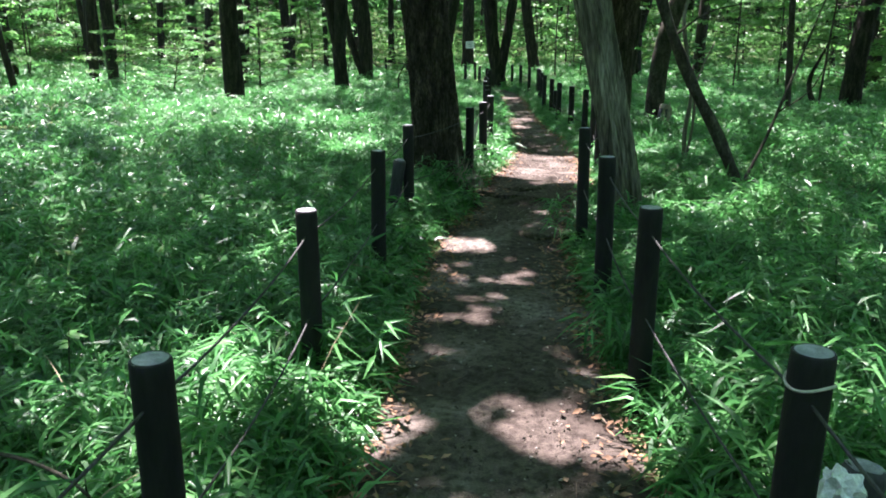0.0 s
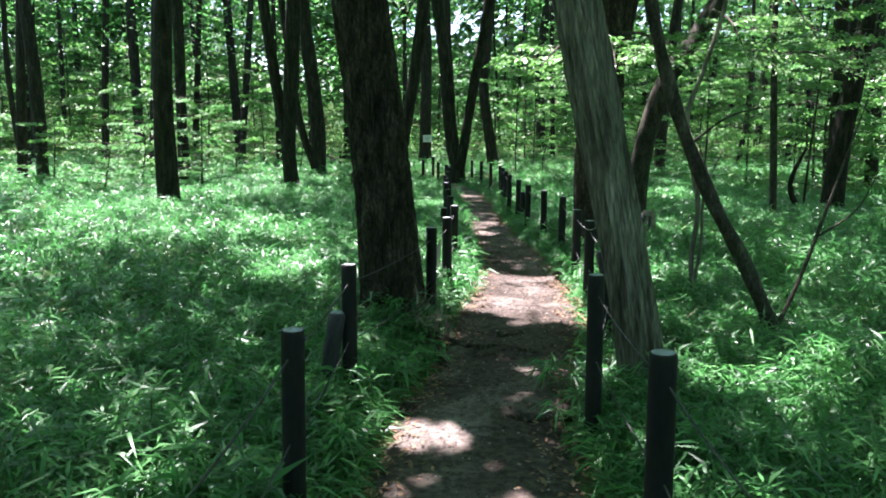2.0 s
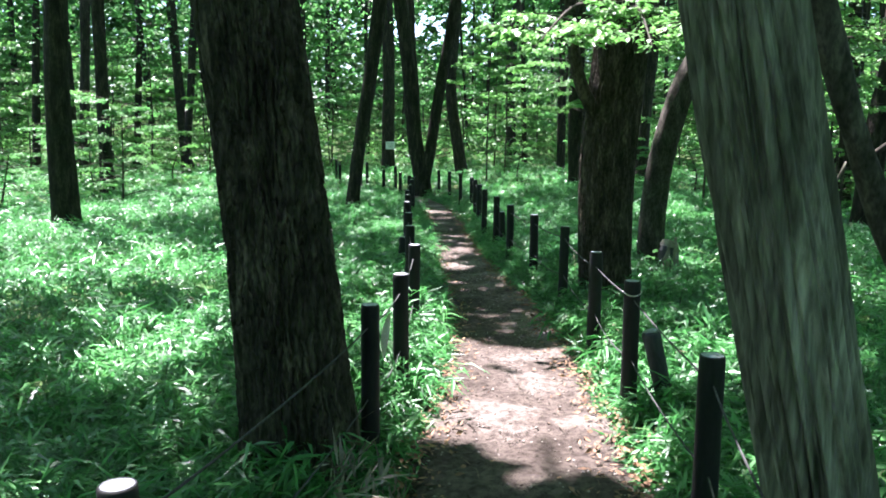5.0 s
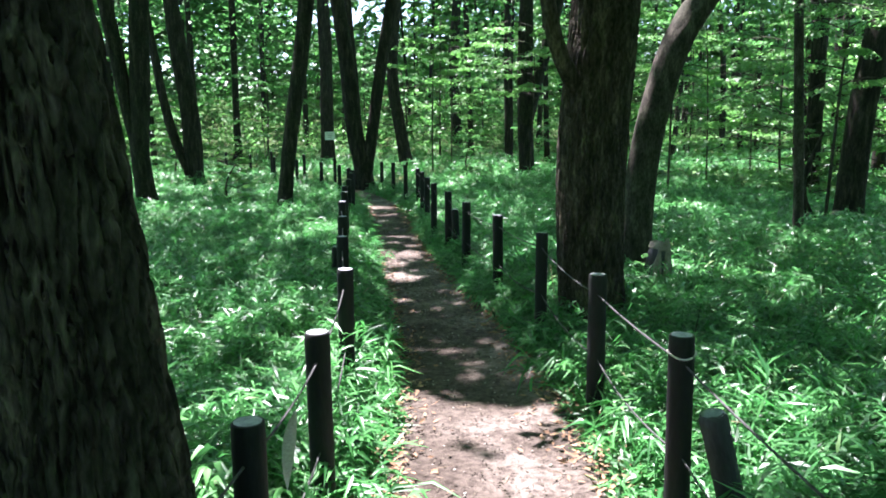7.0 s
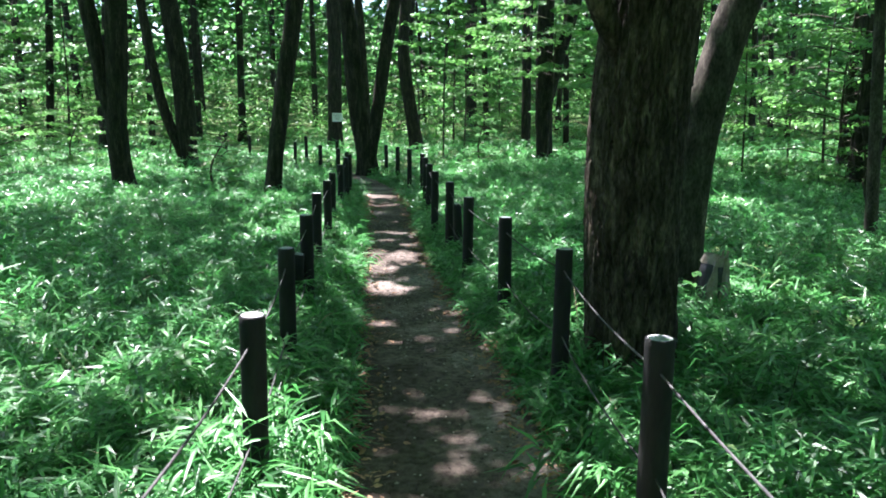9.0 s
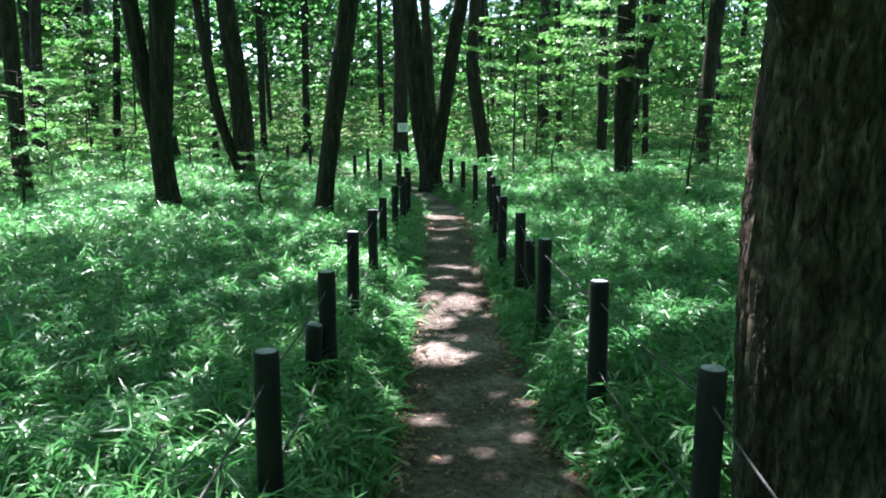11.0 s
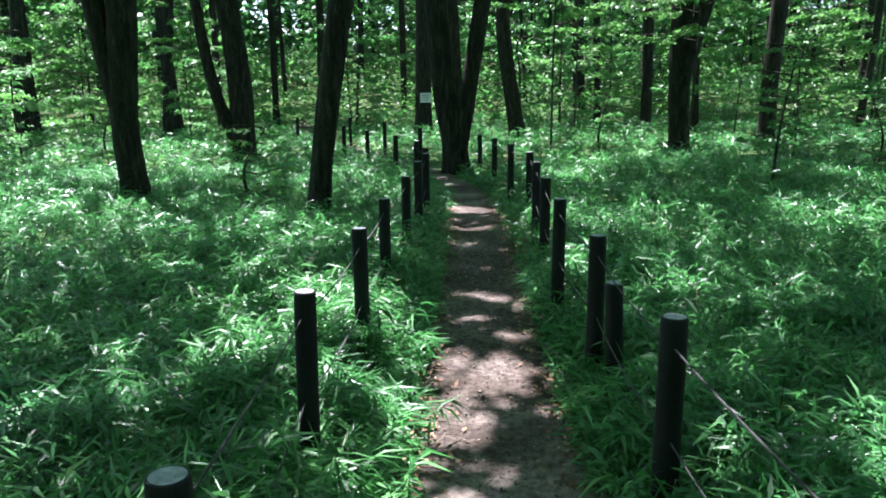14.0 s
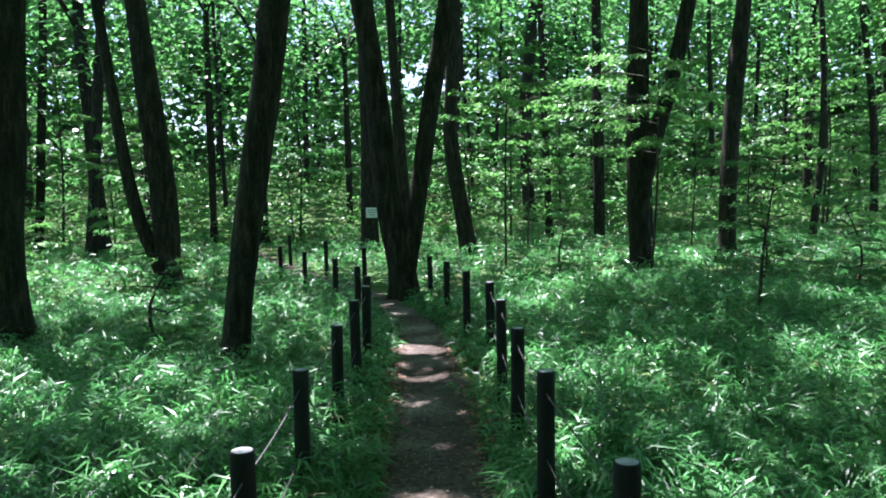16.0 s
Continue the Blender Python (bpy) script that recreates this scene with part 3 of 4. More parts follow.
tree("pale leaning trunk with shredding stringy bark beside the path", [trunk_piece(6.42, pts, 0.134, 0.05, 260, 170, 0.03, 23, 3, 0.06, stringy=True)], BARK_PALE, (pts[-1][0], 6.42, 8), 0.11, 12)
pts = up_line([(2.62, b), (2.58, 0.6), (2.57, 1.3), (2.62, 2.1), (2.7, 3.0)], 9)
side = tube([(2.45, 11.9, 1.75), (2.22, 11.8, 2.15), (2.1, 11.75, 2.8), (1.9, 11.7, 4.2)], [0.07, 0.055, 0.05, 0.03], 10, 16)
tree("massive dark oak with furrowed bark and a side branch", [trunk_piece(11.98, pts, 0.255, 0.205, 140, 220, 0.03, 36, 5, 0.1), side], BARK_DARK, (pts[-1][0], 11.98, 9), 0.16, 29, 4.5, 3)
tree("dark grey trunk bending over in a bow above the grass", [trunk_piece(13.5, [(3.61, b), (3.61, 0.7), (3.67, 1.3), (3.77, 1.75), (3.97, 2.35), (4.4, 3.0), (5.0, 4.2), (5.4, 6.5)], 0.142, 0.11, 40, 120, 0.006, 12, 7, 0.1)], BARK_SMOOTH, (5.4, 13.5, 6.5), 0.12, 14, 3.5)
burl = new("stump")
tagged(burl, "weathered grey broken stump at the foot of a trunk", "stump")
burl.matrix_world = pose(3.66, 13.2, float(land(3.66, 13.2)), 4, 4, 0)
part("bark", lathe([(0.16, -0.2), (0.125, 0.05), (0.105, 0.2), (0.1, 0.36), (0.085, 0.44)], 18, 0.13, 5), RAW, burl)
part("broken_face", lathe([(0.087, 0.436), (0.07, 0.5), (0.045, 0.44), (0.02, 0.47)], 11, 0.3, 9), CUT, burl, "pale broken wood", False)
for k, (a, h, w) in enumerate([(-1.9, 0.5, 0.05), (-1.1, 0.56, 0.04), (-0.3, 0.48, 0.045), (0.5, 0.53, 0.035)]):
    v, f = tube([(0.13 * math.cos(a), 0.13 * math.sin(a), 0.1), (0.11 * math.cos(a), 0.11 * math.sin(a), h * 0.6), (0.1 * math.cos(a), 0.1 * math.sin(a), h)], [w, w * 0.7, 0.006], 7, 9, lambda th, run, r: 0.2 * r * np.sin(3 * th + run * 30))
    mesh_object("splinter", v, f, CUT, burl, False, "pale torn splinter of wood")

# slim leaning trees on the open side
sap = joined(tube([(2.86, 7.4, b), (2.82, 7.4, 0.15), (2.63, 7.4, 0.58), (2.29, 7.38, 1.16), (1.99, 7.36, 1.8), (1.77, 7.34, 2.52), (1.7, 7.3, 4.0), (1.9, 7.2, 6.0)], [0.06, 0.048, 0.04, 0.03], 14, 60, lambda th, run, r: 0.006 * np.sin(run * 9 + th * 2)),
             tube([(2.84, 7.42, 0.1), (3.05, 7.5, 0.5), (3.3, 7.6, 1.1), (3.6, 7.7, 1.9)], [0.018, 0.014, 0.006], 8, 20),
             tube([(3.2, 7.56, 0.85), (3.45, 7.5, 1.05), (3.6, 7.45, 1.4)], [0.009, 0.006, 0.003], 6, 10), tube([(2.1, 7.37, 1.55), (2.35, 7.3, 1.75), (2.75, 7.2, 1.85)], [0.012, 0.008, 0.003], 6, 10))
tree("slim dark tree leaning far over with a thin second stem", [sap], BARK_SMOOTH, (1.9, 7.2, 6.0), 0.04, 15, 2.2, 3)
thin = joined(tube([(2.74, 8.8, b), (2.73, 8.8, 0.2), (2.71, 8.8, 0.5), (2.75, 8.8, 0.93), (2.66, 8.8, 1.4), (2.61, 8.8, 1.83), (2.7, 8.8, 2.1), (2.9, 8.8, 2.8), (2.95, 8.8, 4.0)], [0.027, 0.024, 0.02, 0.014], 10, 50),
              tube([(2.73, 8.8, 0.15), (2.8, 8.82, 0.6), (2.82, 8.84, 1.1), (2.98, 8.85, 1.5)], [0.018, 0.014, 0.006], 8, 16))
tree("thin twisting grey sapling with bare lower twigs", [thin], BARK_PALE, (2.95, 8.8, 4.0), 0.02, 16, 1.5, 3)
tree("thin straight grey sapling in the grass", [tube([(6.8, 15.6, b), (6.74, 15.6, 1.0), (6.66, 15.6, 2.2), (6.6, 15.6, 3.2), (6.5, 15.6, 6.5)], [0.07, 0.06, 0.05, 0.03], 10, 24)], BARK_SMOOTH, (6.5, 15.6, 6.5), 0.03, 17, 2.0, 3)
tree("dark trunk rising aslant among low green branches", [trunk_piece(17.6, [(9.0, b), (9.1, 1.5), (9.4, 3.4), (9.9, 8.5)], 0.21, 0.15, 24, 40, 0.01, 12, 8, 0.1), tube([(8.75, 17.5, 0.1), (8.3, 17.3, -0.05), (7.9, 17.2, 0.5), (8.2, 17.2, 1.4)], [0.08, 0.07, 0.05, 0.02], 8, 16)], BARK_FAR, (9.9, 17.6, 8.5), 0.16, 18)

# further trunks: depth, outline (across, up), radius
PLAIN = "dark slender trunk standing in bamboo grass"
FAR_TREES = [
    (18.5, [(-4.85, b), (-4.87, 1.9), (-4.8, 3.9)], 0.21), (25.9, [(-6.5, b), (-6.5, 3.5)], 0.17),
    (22.0, [(-0.07, b), (0.0, 0.5), (0.15, 1.58), (0.36, 2.87)], 0.155),
    (36.0, [(2.35, b), (2.2, 3.0), (2.05, 6.0)], 0.17), (38.0, [(4.35, b), (4.2, 0.8), (3.85, 3.4), (3.95, 6.0)], 0.25), (49.7, [(8.65, 0.2), (8.5, 5.4), (8.8, 9.0)], 0.3),
    (34.0, [(10.8, b), (10.95, 3.7), (11.26, 6.6)], 0.24), (41.0, [(9.4, b), (9.35, 4.0)], 0.2), (45.0, [(-2.9, 0), (-2.85, 5.0)], 0.17), (45.0, [(-4.8, 0), (-4.8, 5.0)], 0.15),
    (50.0, [(0.35, 0.4), (0.3, 6.0)], 0.15), (42.0, [(-8.0, 0), (-8.3, 5.0)], 0.24), (40.0, [(-12.3, 0), (-12.4, 5.0)], 0.25),
    (26.0, [(-10.7, b), (-10.75, 3.0), (-10.9, 5.5)], 0.19), (27.2, [(-11.9, b), (-11.6, 5.0)], 0.15), (35.0, [(-10.2, b), (-9.9, 5.0)], 0.19), (39.0, [(-7.4, b), (-6.9, 5.5)], 0.17),
    (27.0, [(14.5, b), (14.7, 5.0)], 0.2), (24.0, [(12.6, b), (12.9, 5.0)], 0.14),
]
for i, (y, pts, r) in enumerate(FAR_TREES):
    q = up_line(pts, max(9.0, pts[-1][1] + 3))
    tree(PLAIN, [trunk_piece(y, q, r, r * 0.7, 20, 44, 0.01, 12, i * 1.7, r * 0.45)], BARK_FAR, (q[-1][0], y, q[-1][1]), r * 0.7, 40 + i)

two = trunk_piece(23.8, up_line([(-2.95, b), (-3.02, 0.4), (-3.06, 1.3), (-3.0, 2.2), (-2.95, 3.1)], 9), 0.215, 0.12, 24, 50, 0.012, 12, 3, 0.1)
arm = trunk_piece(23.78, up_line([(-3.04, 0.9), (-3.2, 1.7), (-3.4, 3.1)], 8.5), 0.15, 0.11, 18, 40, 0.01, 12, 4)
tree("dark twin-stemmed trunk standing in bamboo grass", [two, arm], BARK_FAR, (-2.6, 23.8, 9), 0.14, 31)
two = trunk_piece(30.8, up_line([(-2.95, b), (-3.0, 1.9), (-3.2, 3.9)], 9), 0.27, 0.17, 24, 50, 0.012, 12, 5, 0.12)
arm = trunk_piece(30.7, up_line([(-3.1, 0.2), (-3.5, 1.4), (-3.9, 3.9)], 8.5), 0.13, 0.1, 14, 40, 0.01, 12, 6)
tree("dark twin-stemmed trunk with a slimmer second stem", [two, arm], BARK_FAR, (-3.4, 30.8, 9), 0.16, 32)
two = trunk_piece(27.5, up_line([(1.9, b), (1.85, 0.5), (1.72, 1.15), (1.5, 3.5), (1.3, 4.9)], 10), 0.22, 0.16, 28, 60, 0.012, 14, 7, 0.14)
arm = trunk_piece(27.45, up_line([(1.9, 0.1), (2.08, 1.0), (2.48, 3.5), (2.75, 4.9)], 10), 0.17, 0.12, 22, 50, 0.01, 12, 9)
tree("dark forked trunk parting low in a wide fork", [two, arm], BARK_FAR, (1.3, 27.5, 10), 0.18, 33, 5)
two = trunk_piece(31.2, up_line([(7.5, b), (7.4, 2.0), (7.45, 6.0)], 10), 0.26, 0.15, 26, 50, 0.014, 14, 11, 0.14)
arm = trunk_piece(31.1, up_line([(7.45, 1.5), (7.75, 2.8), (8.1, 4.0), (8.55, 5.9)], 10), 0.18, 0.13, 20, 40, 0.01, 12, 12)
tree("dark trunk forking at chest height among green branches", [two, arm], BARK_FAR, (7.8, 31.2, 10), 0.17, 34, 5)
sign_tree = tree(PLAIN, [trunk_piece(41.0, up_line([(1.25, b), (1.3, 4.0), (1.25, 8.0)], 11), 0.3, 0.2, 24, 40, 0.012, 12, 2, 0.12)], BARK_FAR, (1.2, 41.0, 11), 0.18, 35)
board = new("sign")
board.matrix_world = pose(1.36, 40.66, 1.15)
tagged(board, "small white notice board fixed to a trunk", "sign")
bm = bmesh.new()
bmesh.ops.create_cube(bm, size=1, matrix=Matrix.Diagonal((0.42, 0.02, 0.34, 1)))
bmesh.ops.bevel(bm, geom=bm.edges[:], offset=0.004, segments=1, affect="EDGES")
part("board", bm, BOARD, board, smooth=False)
for k in range(3):
    bm = bmesh.new()
    bmesh.ops.create_cube(bm, size=1, matrix=Matrix.Translation((0, -0.012, 0.09 - 0.08 * k)) @ Matrix.Diagonal((0.3 - 0.06 * k, 0.004, 0.025, 1)))
    part("text_line", bm, INK, board, smooth=False)

# the far wood
far_rng = random.Random(5)
for i in range(75):
    y = far_rng.uniform(40, 72)
    x = far_rng.uniform(-0.85, 0.85) * (y - 4)
    if abs(x - 1.8) < 4 and y < 55:
        continue
    r = far_rng.uniform(0.08, 0.22)
    z = float(land(x, y))
    k = far_rng.uniform(-0.08, 0.08)
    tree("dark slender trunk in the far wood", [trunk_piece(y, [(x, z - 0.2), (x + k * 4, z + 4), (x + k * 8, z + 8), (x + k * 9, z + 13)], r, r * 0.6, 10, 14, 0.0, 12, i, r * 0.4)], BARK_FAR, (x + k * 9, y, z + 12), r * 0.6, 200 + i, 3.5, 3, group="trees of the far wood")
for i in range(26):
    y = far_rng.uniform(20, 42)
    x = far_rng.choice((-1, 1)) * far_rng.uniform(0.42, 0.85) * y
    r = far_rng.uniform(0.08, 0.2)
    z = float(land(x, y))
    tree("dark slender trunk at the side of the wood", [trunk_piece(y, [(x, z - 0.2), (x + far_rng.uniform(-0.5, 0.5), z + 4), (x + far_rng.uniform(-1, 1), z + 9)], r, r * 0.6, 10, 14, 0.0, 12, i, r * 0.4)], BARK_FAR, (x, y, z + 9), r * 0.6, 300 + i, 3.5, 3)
# trees added behind and beside the start, out of view, to carry the roof of leaves
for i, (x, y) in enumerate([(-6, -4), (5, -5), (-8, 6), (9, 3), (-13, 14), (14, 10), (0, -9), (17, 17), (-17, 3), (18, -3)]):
    tree("unseen dark trunk added to carry the roof of leaves", [trunk_piece(y, [(x, b), (x + 0.1, 4), (x, 9.5)], 0.25, 0.17, 16, 20, 0.0, 12, i, 0.1)], BARK_FAR, (x, y, 9.5), 0.17, 400 + i, 5, 4)


# ---- unseen roof of leaves, added to shade: dense, with gaps where the sun comes through ----
# x, y and half-sizes of the sun patches that the roof is cut for
GAPS = [(0.06, 3.04, 0.14, 0.13), (0.29, 2.91, 0.15, 0.08), (0.25, 2.67, 0.15, 0.07), (0.58, 2.82, 0.1, 0.07), (0.15, 4.23, 0.11, 0.08), (0.61, 5.03, 0.17, 0.14), (0.69, 5.74, 0.18, 0.16), (0.23, 5.94, 0.24, 0.17), (1.25, 8.65, 0.5, 0.62), (1.48, 9.25, 0.4, 0.42), (1.52, 10.05, 0.4, 0.38), (1.1, 10.2, 0.24, 0.3), (0.9, 9.45, 0.1, 0.28), (1.9, 9.8, 0.4, 0.35),
        (1.41, 10.98, 0.12, 0.1), (1.05, 10.98, 0.09, 0.08), (1.4, 12.05, 0.09, 0.1), (1.32, 13.69, 0.13, 0.14), (1.8, 13.86, 0.12, 0.1), (1.25, 13.94, 0.1, 0.08), (1.31, 14.87, 0.16, 0.15), (1.35, 15.84, 0.15, 0.17), (1.54, 15.22, 0.08, 0.06), (1.6, 16.6, 0.27, 0.24), (1.8, 16.95, 0.18, 0.25), (1.62, 17.2, 0.22, 0.13), (1.98, 18.18, 0.12, 0.14), (1.56, 18.4, 0.13, 0.11), (1.9, 23.05, 0.24, 0.2), (1.9, 21.5, 0.2, 0.1),
        (0.32, 2.82, 0.36, 0.16), (-0.62, 2.65, 0.26, 0.3), (1.3, 8.2, 0.4, 0.3), (2.35, 9.8, 0.9, 0.35), (6.2, 28.0, 1.3, 0.8), (-4.9, 22.9, 1.2, 0.8),
        (-1.05, 10.1, 0.4, 0.85), (-2.2, 14.0, 0.6, 0.4), (-5.4, 16.3, 1.2, 0.8), (-1.7, 13.3, 0.4, 0.5), (-2.8, 13.2, 0.8, 0.9), (5.4, 11.2, 0.4, 0.5), (6.7, 18.7, 0.5, 0.9), (0.68, 10.75, 0.22, 0.4), (-3.9, 33.0, 1.5, 2.0), (-2.5, 22.4, 0.5, 0.5), (3.5, 25.0, 0.35, 0.7), (6.3, 20.2, 0.6, 0.5), (-6.9, 30.0, 0.8, 1.5), (0.0, 47.0, 2.5, 1.5), (-9.5, 27.0, 2.0, 2.5), (3.95, 13.2, 0.2, 0.15), (0.85, 17.0, 0.3, 0.3)]
DAPPLES = [(-0.8, 3.1, 0.3, 0.35), (-0.7, 2.4, 0.25, 0.3), (0.85, 2.7, 0.15, 0.3), (1.1, 2.3, 0.2, 0.2), (4.8, 10.1, 0.9, 1.4), (-5.2, 15.1, 2.6, 3.5), (0.65, 10.0, 0.2, 1.2), (2.5, 9.0, 0.3, 0.4), (2.35, 6.1, 0.4, 0.8), (-0.1, 6.3, 0.15, 0.2), (1.2, 6.7, 0.2, 0.3), (-7.2, 33.0, 1.5, 3.0), (4.4, 12.8, 0.5, 0.6), (1.0, 15.6, 0.25, 0.8), (3.4, 14.4, 0.5, 0.5), (6.1, 20.7, 0.8, 1.0),
           (0.75, 16.7, 0.5, 1.0), (2.75, 17.7, 0.4, 0.6), (-1.1, 20.5, 0.9, 1.2), (4.7, 26.8, 1.4, 1.6), (6.3, 36.2, 2.3, 2.5), (2.6, 18.3, 0.2, 0.4), (-1.2, 36.0, 1.2, 3.0), (-9.0, 20.0, 2.5, 2.5), (-4.5, 20.5, 1.5, 1.2), (-3.0, 27.0, 1.4, 2.0), (8.5, 14.0, 1.5, 1.2), (3.3, 21.0, 0.8, 0.9), (9.5, 24.0, 2.0, 1.5)]


def sunlit(x, y):
    """True where a gap in the leaves lets the sun down on the ground at x, y."""
    w = 0.5 * wave(x, y, 1.1, 0.2) + 0.55 * wave(x, y, 2.9, 1.9) + 0.65 * wave(x, y, 6.1, 0.6) + 0.5 * wave(x, y, 10.7, 2.2)
    side = np.abs(x - path_x(y))
    hit = w > np.where(side < 0.62, 1.25, np.where(y < 8.5, 0.75, np.where((side < 5) & (y < 20), 0.42, np.where(y > 33, 0.22, np.where((x < -3) & (y > 15), 0.05, np.where(x > 4.5, 0.7, 0.25))))))
    for cx, cy, rx, ry in GAPS:
        more = min(0.15, 0.6 * ry) + 0.03
        d = np.sqrt(((x - cx) / (rx + more)) ** 2 + ((y - cy) / (ry + more)) ** 2) + 0.35 * wave(x, y, 5.0, cx)
        hit |= d < 1.0
    for cx, cy, rx, ry in DAPPLES:
        d = np.sqrt(((x - cx) / (rx + 0.12)) ** 2 + ((y - cy) / (ry + 0.12)) ** 2) + 0.3 * wave(x, y, 4.0, cy)
        hit |= (d < 1.0) & (0.6 * wave(x, y, 3.7, cx) + 0.7 * wave(x, y, 8.3, cy) > -0.05)
    return hit


def roof_leaves(n, box, size, zlo, zhi, patchy=True):
    x, y, z = rng.uniform(box[0], box[1], n), rng.uniform(box[2], box[3], n), rng.uniform(zlo, zhi, n)
    if patchy:
        sx, sy = x - SUN_DIR.x / SUN_DIR.z * z, y - SUN_DIR.y / SUN_DIR.z * z
        thin = np.where(np.abs(sx - path_x(sy)) > path_half(sy) + 0.3, 0.41, 0.0) * (0.8 + 0.6 * wave(sx, sy, 0.8, 0.5))
        ok = ~sunlit(sx, sy) & (rng.uniform(0, 1, n) > thin)
        x, y, z = x[ok], y[ok], z[ok]
    return np.stack([x, y, z], 1), size


def nearest_crown(c):
    cx = np.array([(q[1], q[2]) for q in CROWNS])
    best = np.full(len(c), -1)
    dist = np.full(len(c), 1e9)
    for i, (a, d) in enumerate(cx):
        e = (c[:, 0] - a) ** 2 + (c[:, 1] - d) ** 2
        m = e < dist
        best[m], dist[m] = i, e[m]
    return best


# shading leaves overhead, shared out among the trees as their crowns
core = roof_leaves(205000, (-12, 11, 1, 34), 0.2, 9.0, 11.0)[0]
outer = roof_leaves(34000, (-40, 36, -18, 52), 0.7, 11.0, 14.0)[0]
roof = np.concatenate([core, outer])
roof_size = np.concatenate([np.full(len(core), 0.2), np.full(len(outer), 0.75)])
owner = nearest_crown(roof)
for i, (thing, x, y, z, reach) in enumerate(CROWNS):
    c, size = roof[owner == i], roof_size[owner == i]
    n = 340
    blob = rng.normal(0, 1, (n * 3, 3))
    if y > 38:
        blob = blob / np.linalg.norm(blob, axis=1)[:, None] * rng.uniform(0.4, 1, n * 3)[:, None] ** 0.5 * np.array([reach, reach, reach * 1.3]) + np.array([x, y, z - 2.0])
        c, size = np.concatenate([c, blob]), np.concatenate([size, np.full(len(blob), 0.25)])
    if len(c) == 0:
        continue
    v, t = leaf_cloud(c, size, size * 0.7, (0.0, 0.35), False, 0.3)
    tri_object("crown", v, t, LEAF, thing)


# ---- low branches and undergrowth ----
def level_sprays(q, limbs, n, leaf, spread=0.34):
    """Leaves held flat along both sides of each limb (start, end), as maple and hornbeam carry them."""
    s, e = np.array([a for a, _ in limbs]), np.array([c for _, c in limbs])
    k = q.integers(0, len(limbs), n)
    u = q.uniform(0.18, 1.04, n) ** 0.8
    d = (e - s)[k]
    run = np.linalg.norm(d, axis=1)
    a = np.arctan2(d[:, 1], d[:, 0])
    off = q.uniform(-1, 1, n) * spread * run * (1.15 - 0.75 * u) * (0.75 + 0.25 * np.sin(u * 19 + k))
    c = s[k] + d * u[:, None] + np.stack([-np.sin(a) * off + 0.25 * np.abs(off) * np.cos(a), np.cos(a) * off + 0.25 * np.abs(off) * np.sin(a), -0.22 * np.abs(off) + q.normal(0, 0.018, n) * run], 1)
    return leaf_cloud(c, leaf, leaf * 0.5, (-0.12, 0.24), False, 0.3, a + np.sign(off) * q.uniform(0.3, 1.1, n), 0.42)


def undergrowth(x, y, top, reach, n, leaf, mat, seed, label, low=0.3, stem=0.03, name="understory_tree", category="sapling", layers=13):
    q = random.Random(seed)
    z = float(land(x, y))
    thing = new(name)
    tagged(thing, label, category, "undergrowth of the wood")
    tipx = x + q.uniform(-0.3, 0.3)
    pieces = [tube([(x, y, z - 0.1), (x + q.uniform(-0.15, 0.15), y, z + top * 0.4), (tipx, y, z + top * 0.95)], [stem, stem * 0.7, stem * 0.25], 6, 9)]
    limbs = []
    for k in range(layers):
        a, s = 2.4 * k + q.uniform(-0.5, 0.5), reach * q.uniform(0.6, 1.15)
        lift = low + (1 - low) * (k + q.uniform(0, 0.8)) / layers
        s *= 1.1 - 0.45 * lift
        h = z + top * lift
        end = (x + s * math.cos(a), y + s * math.sin(a), h + s * q.uniform(-0.08, 0.16))
        limbs.append(((x + (tipx - x) * lift, y, h), end))
        pieces.append(tube([limbs[-1][0], (x + 0.5 * s * math.cos(a), y + 0.5 * s * math.sin(a), h + 0.12 * s), end], [stem * 0.4, stem * 0.28, stem * 0.1], 4, 5))
    v, f = joined(*pieces)
    mesh_object("stem", v, f, BARK_SMOOTH, thing)
    v, t = level_sprays(np.random.default_rng(seed), limbs, n, leaf, 0.42)
    tri_object("foliage", v, t, mat, thing)
    return thing


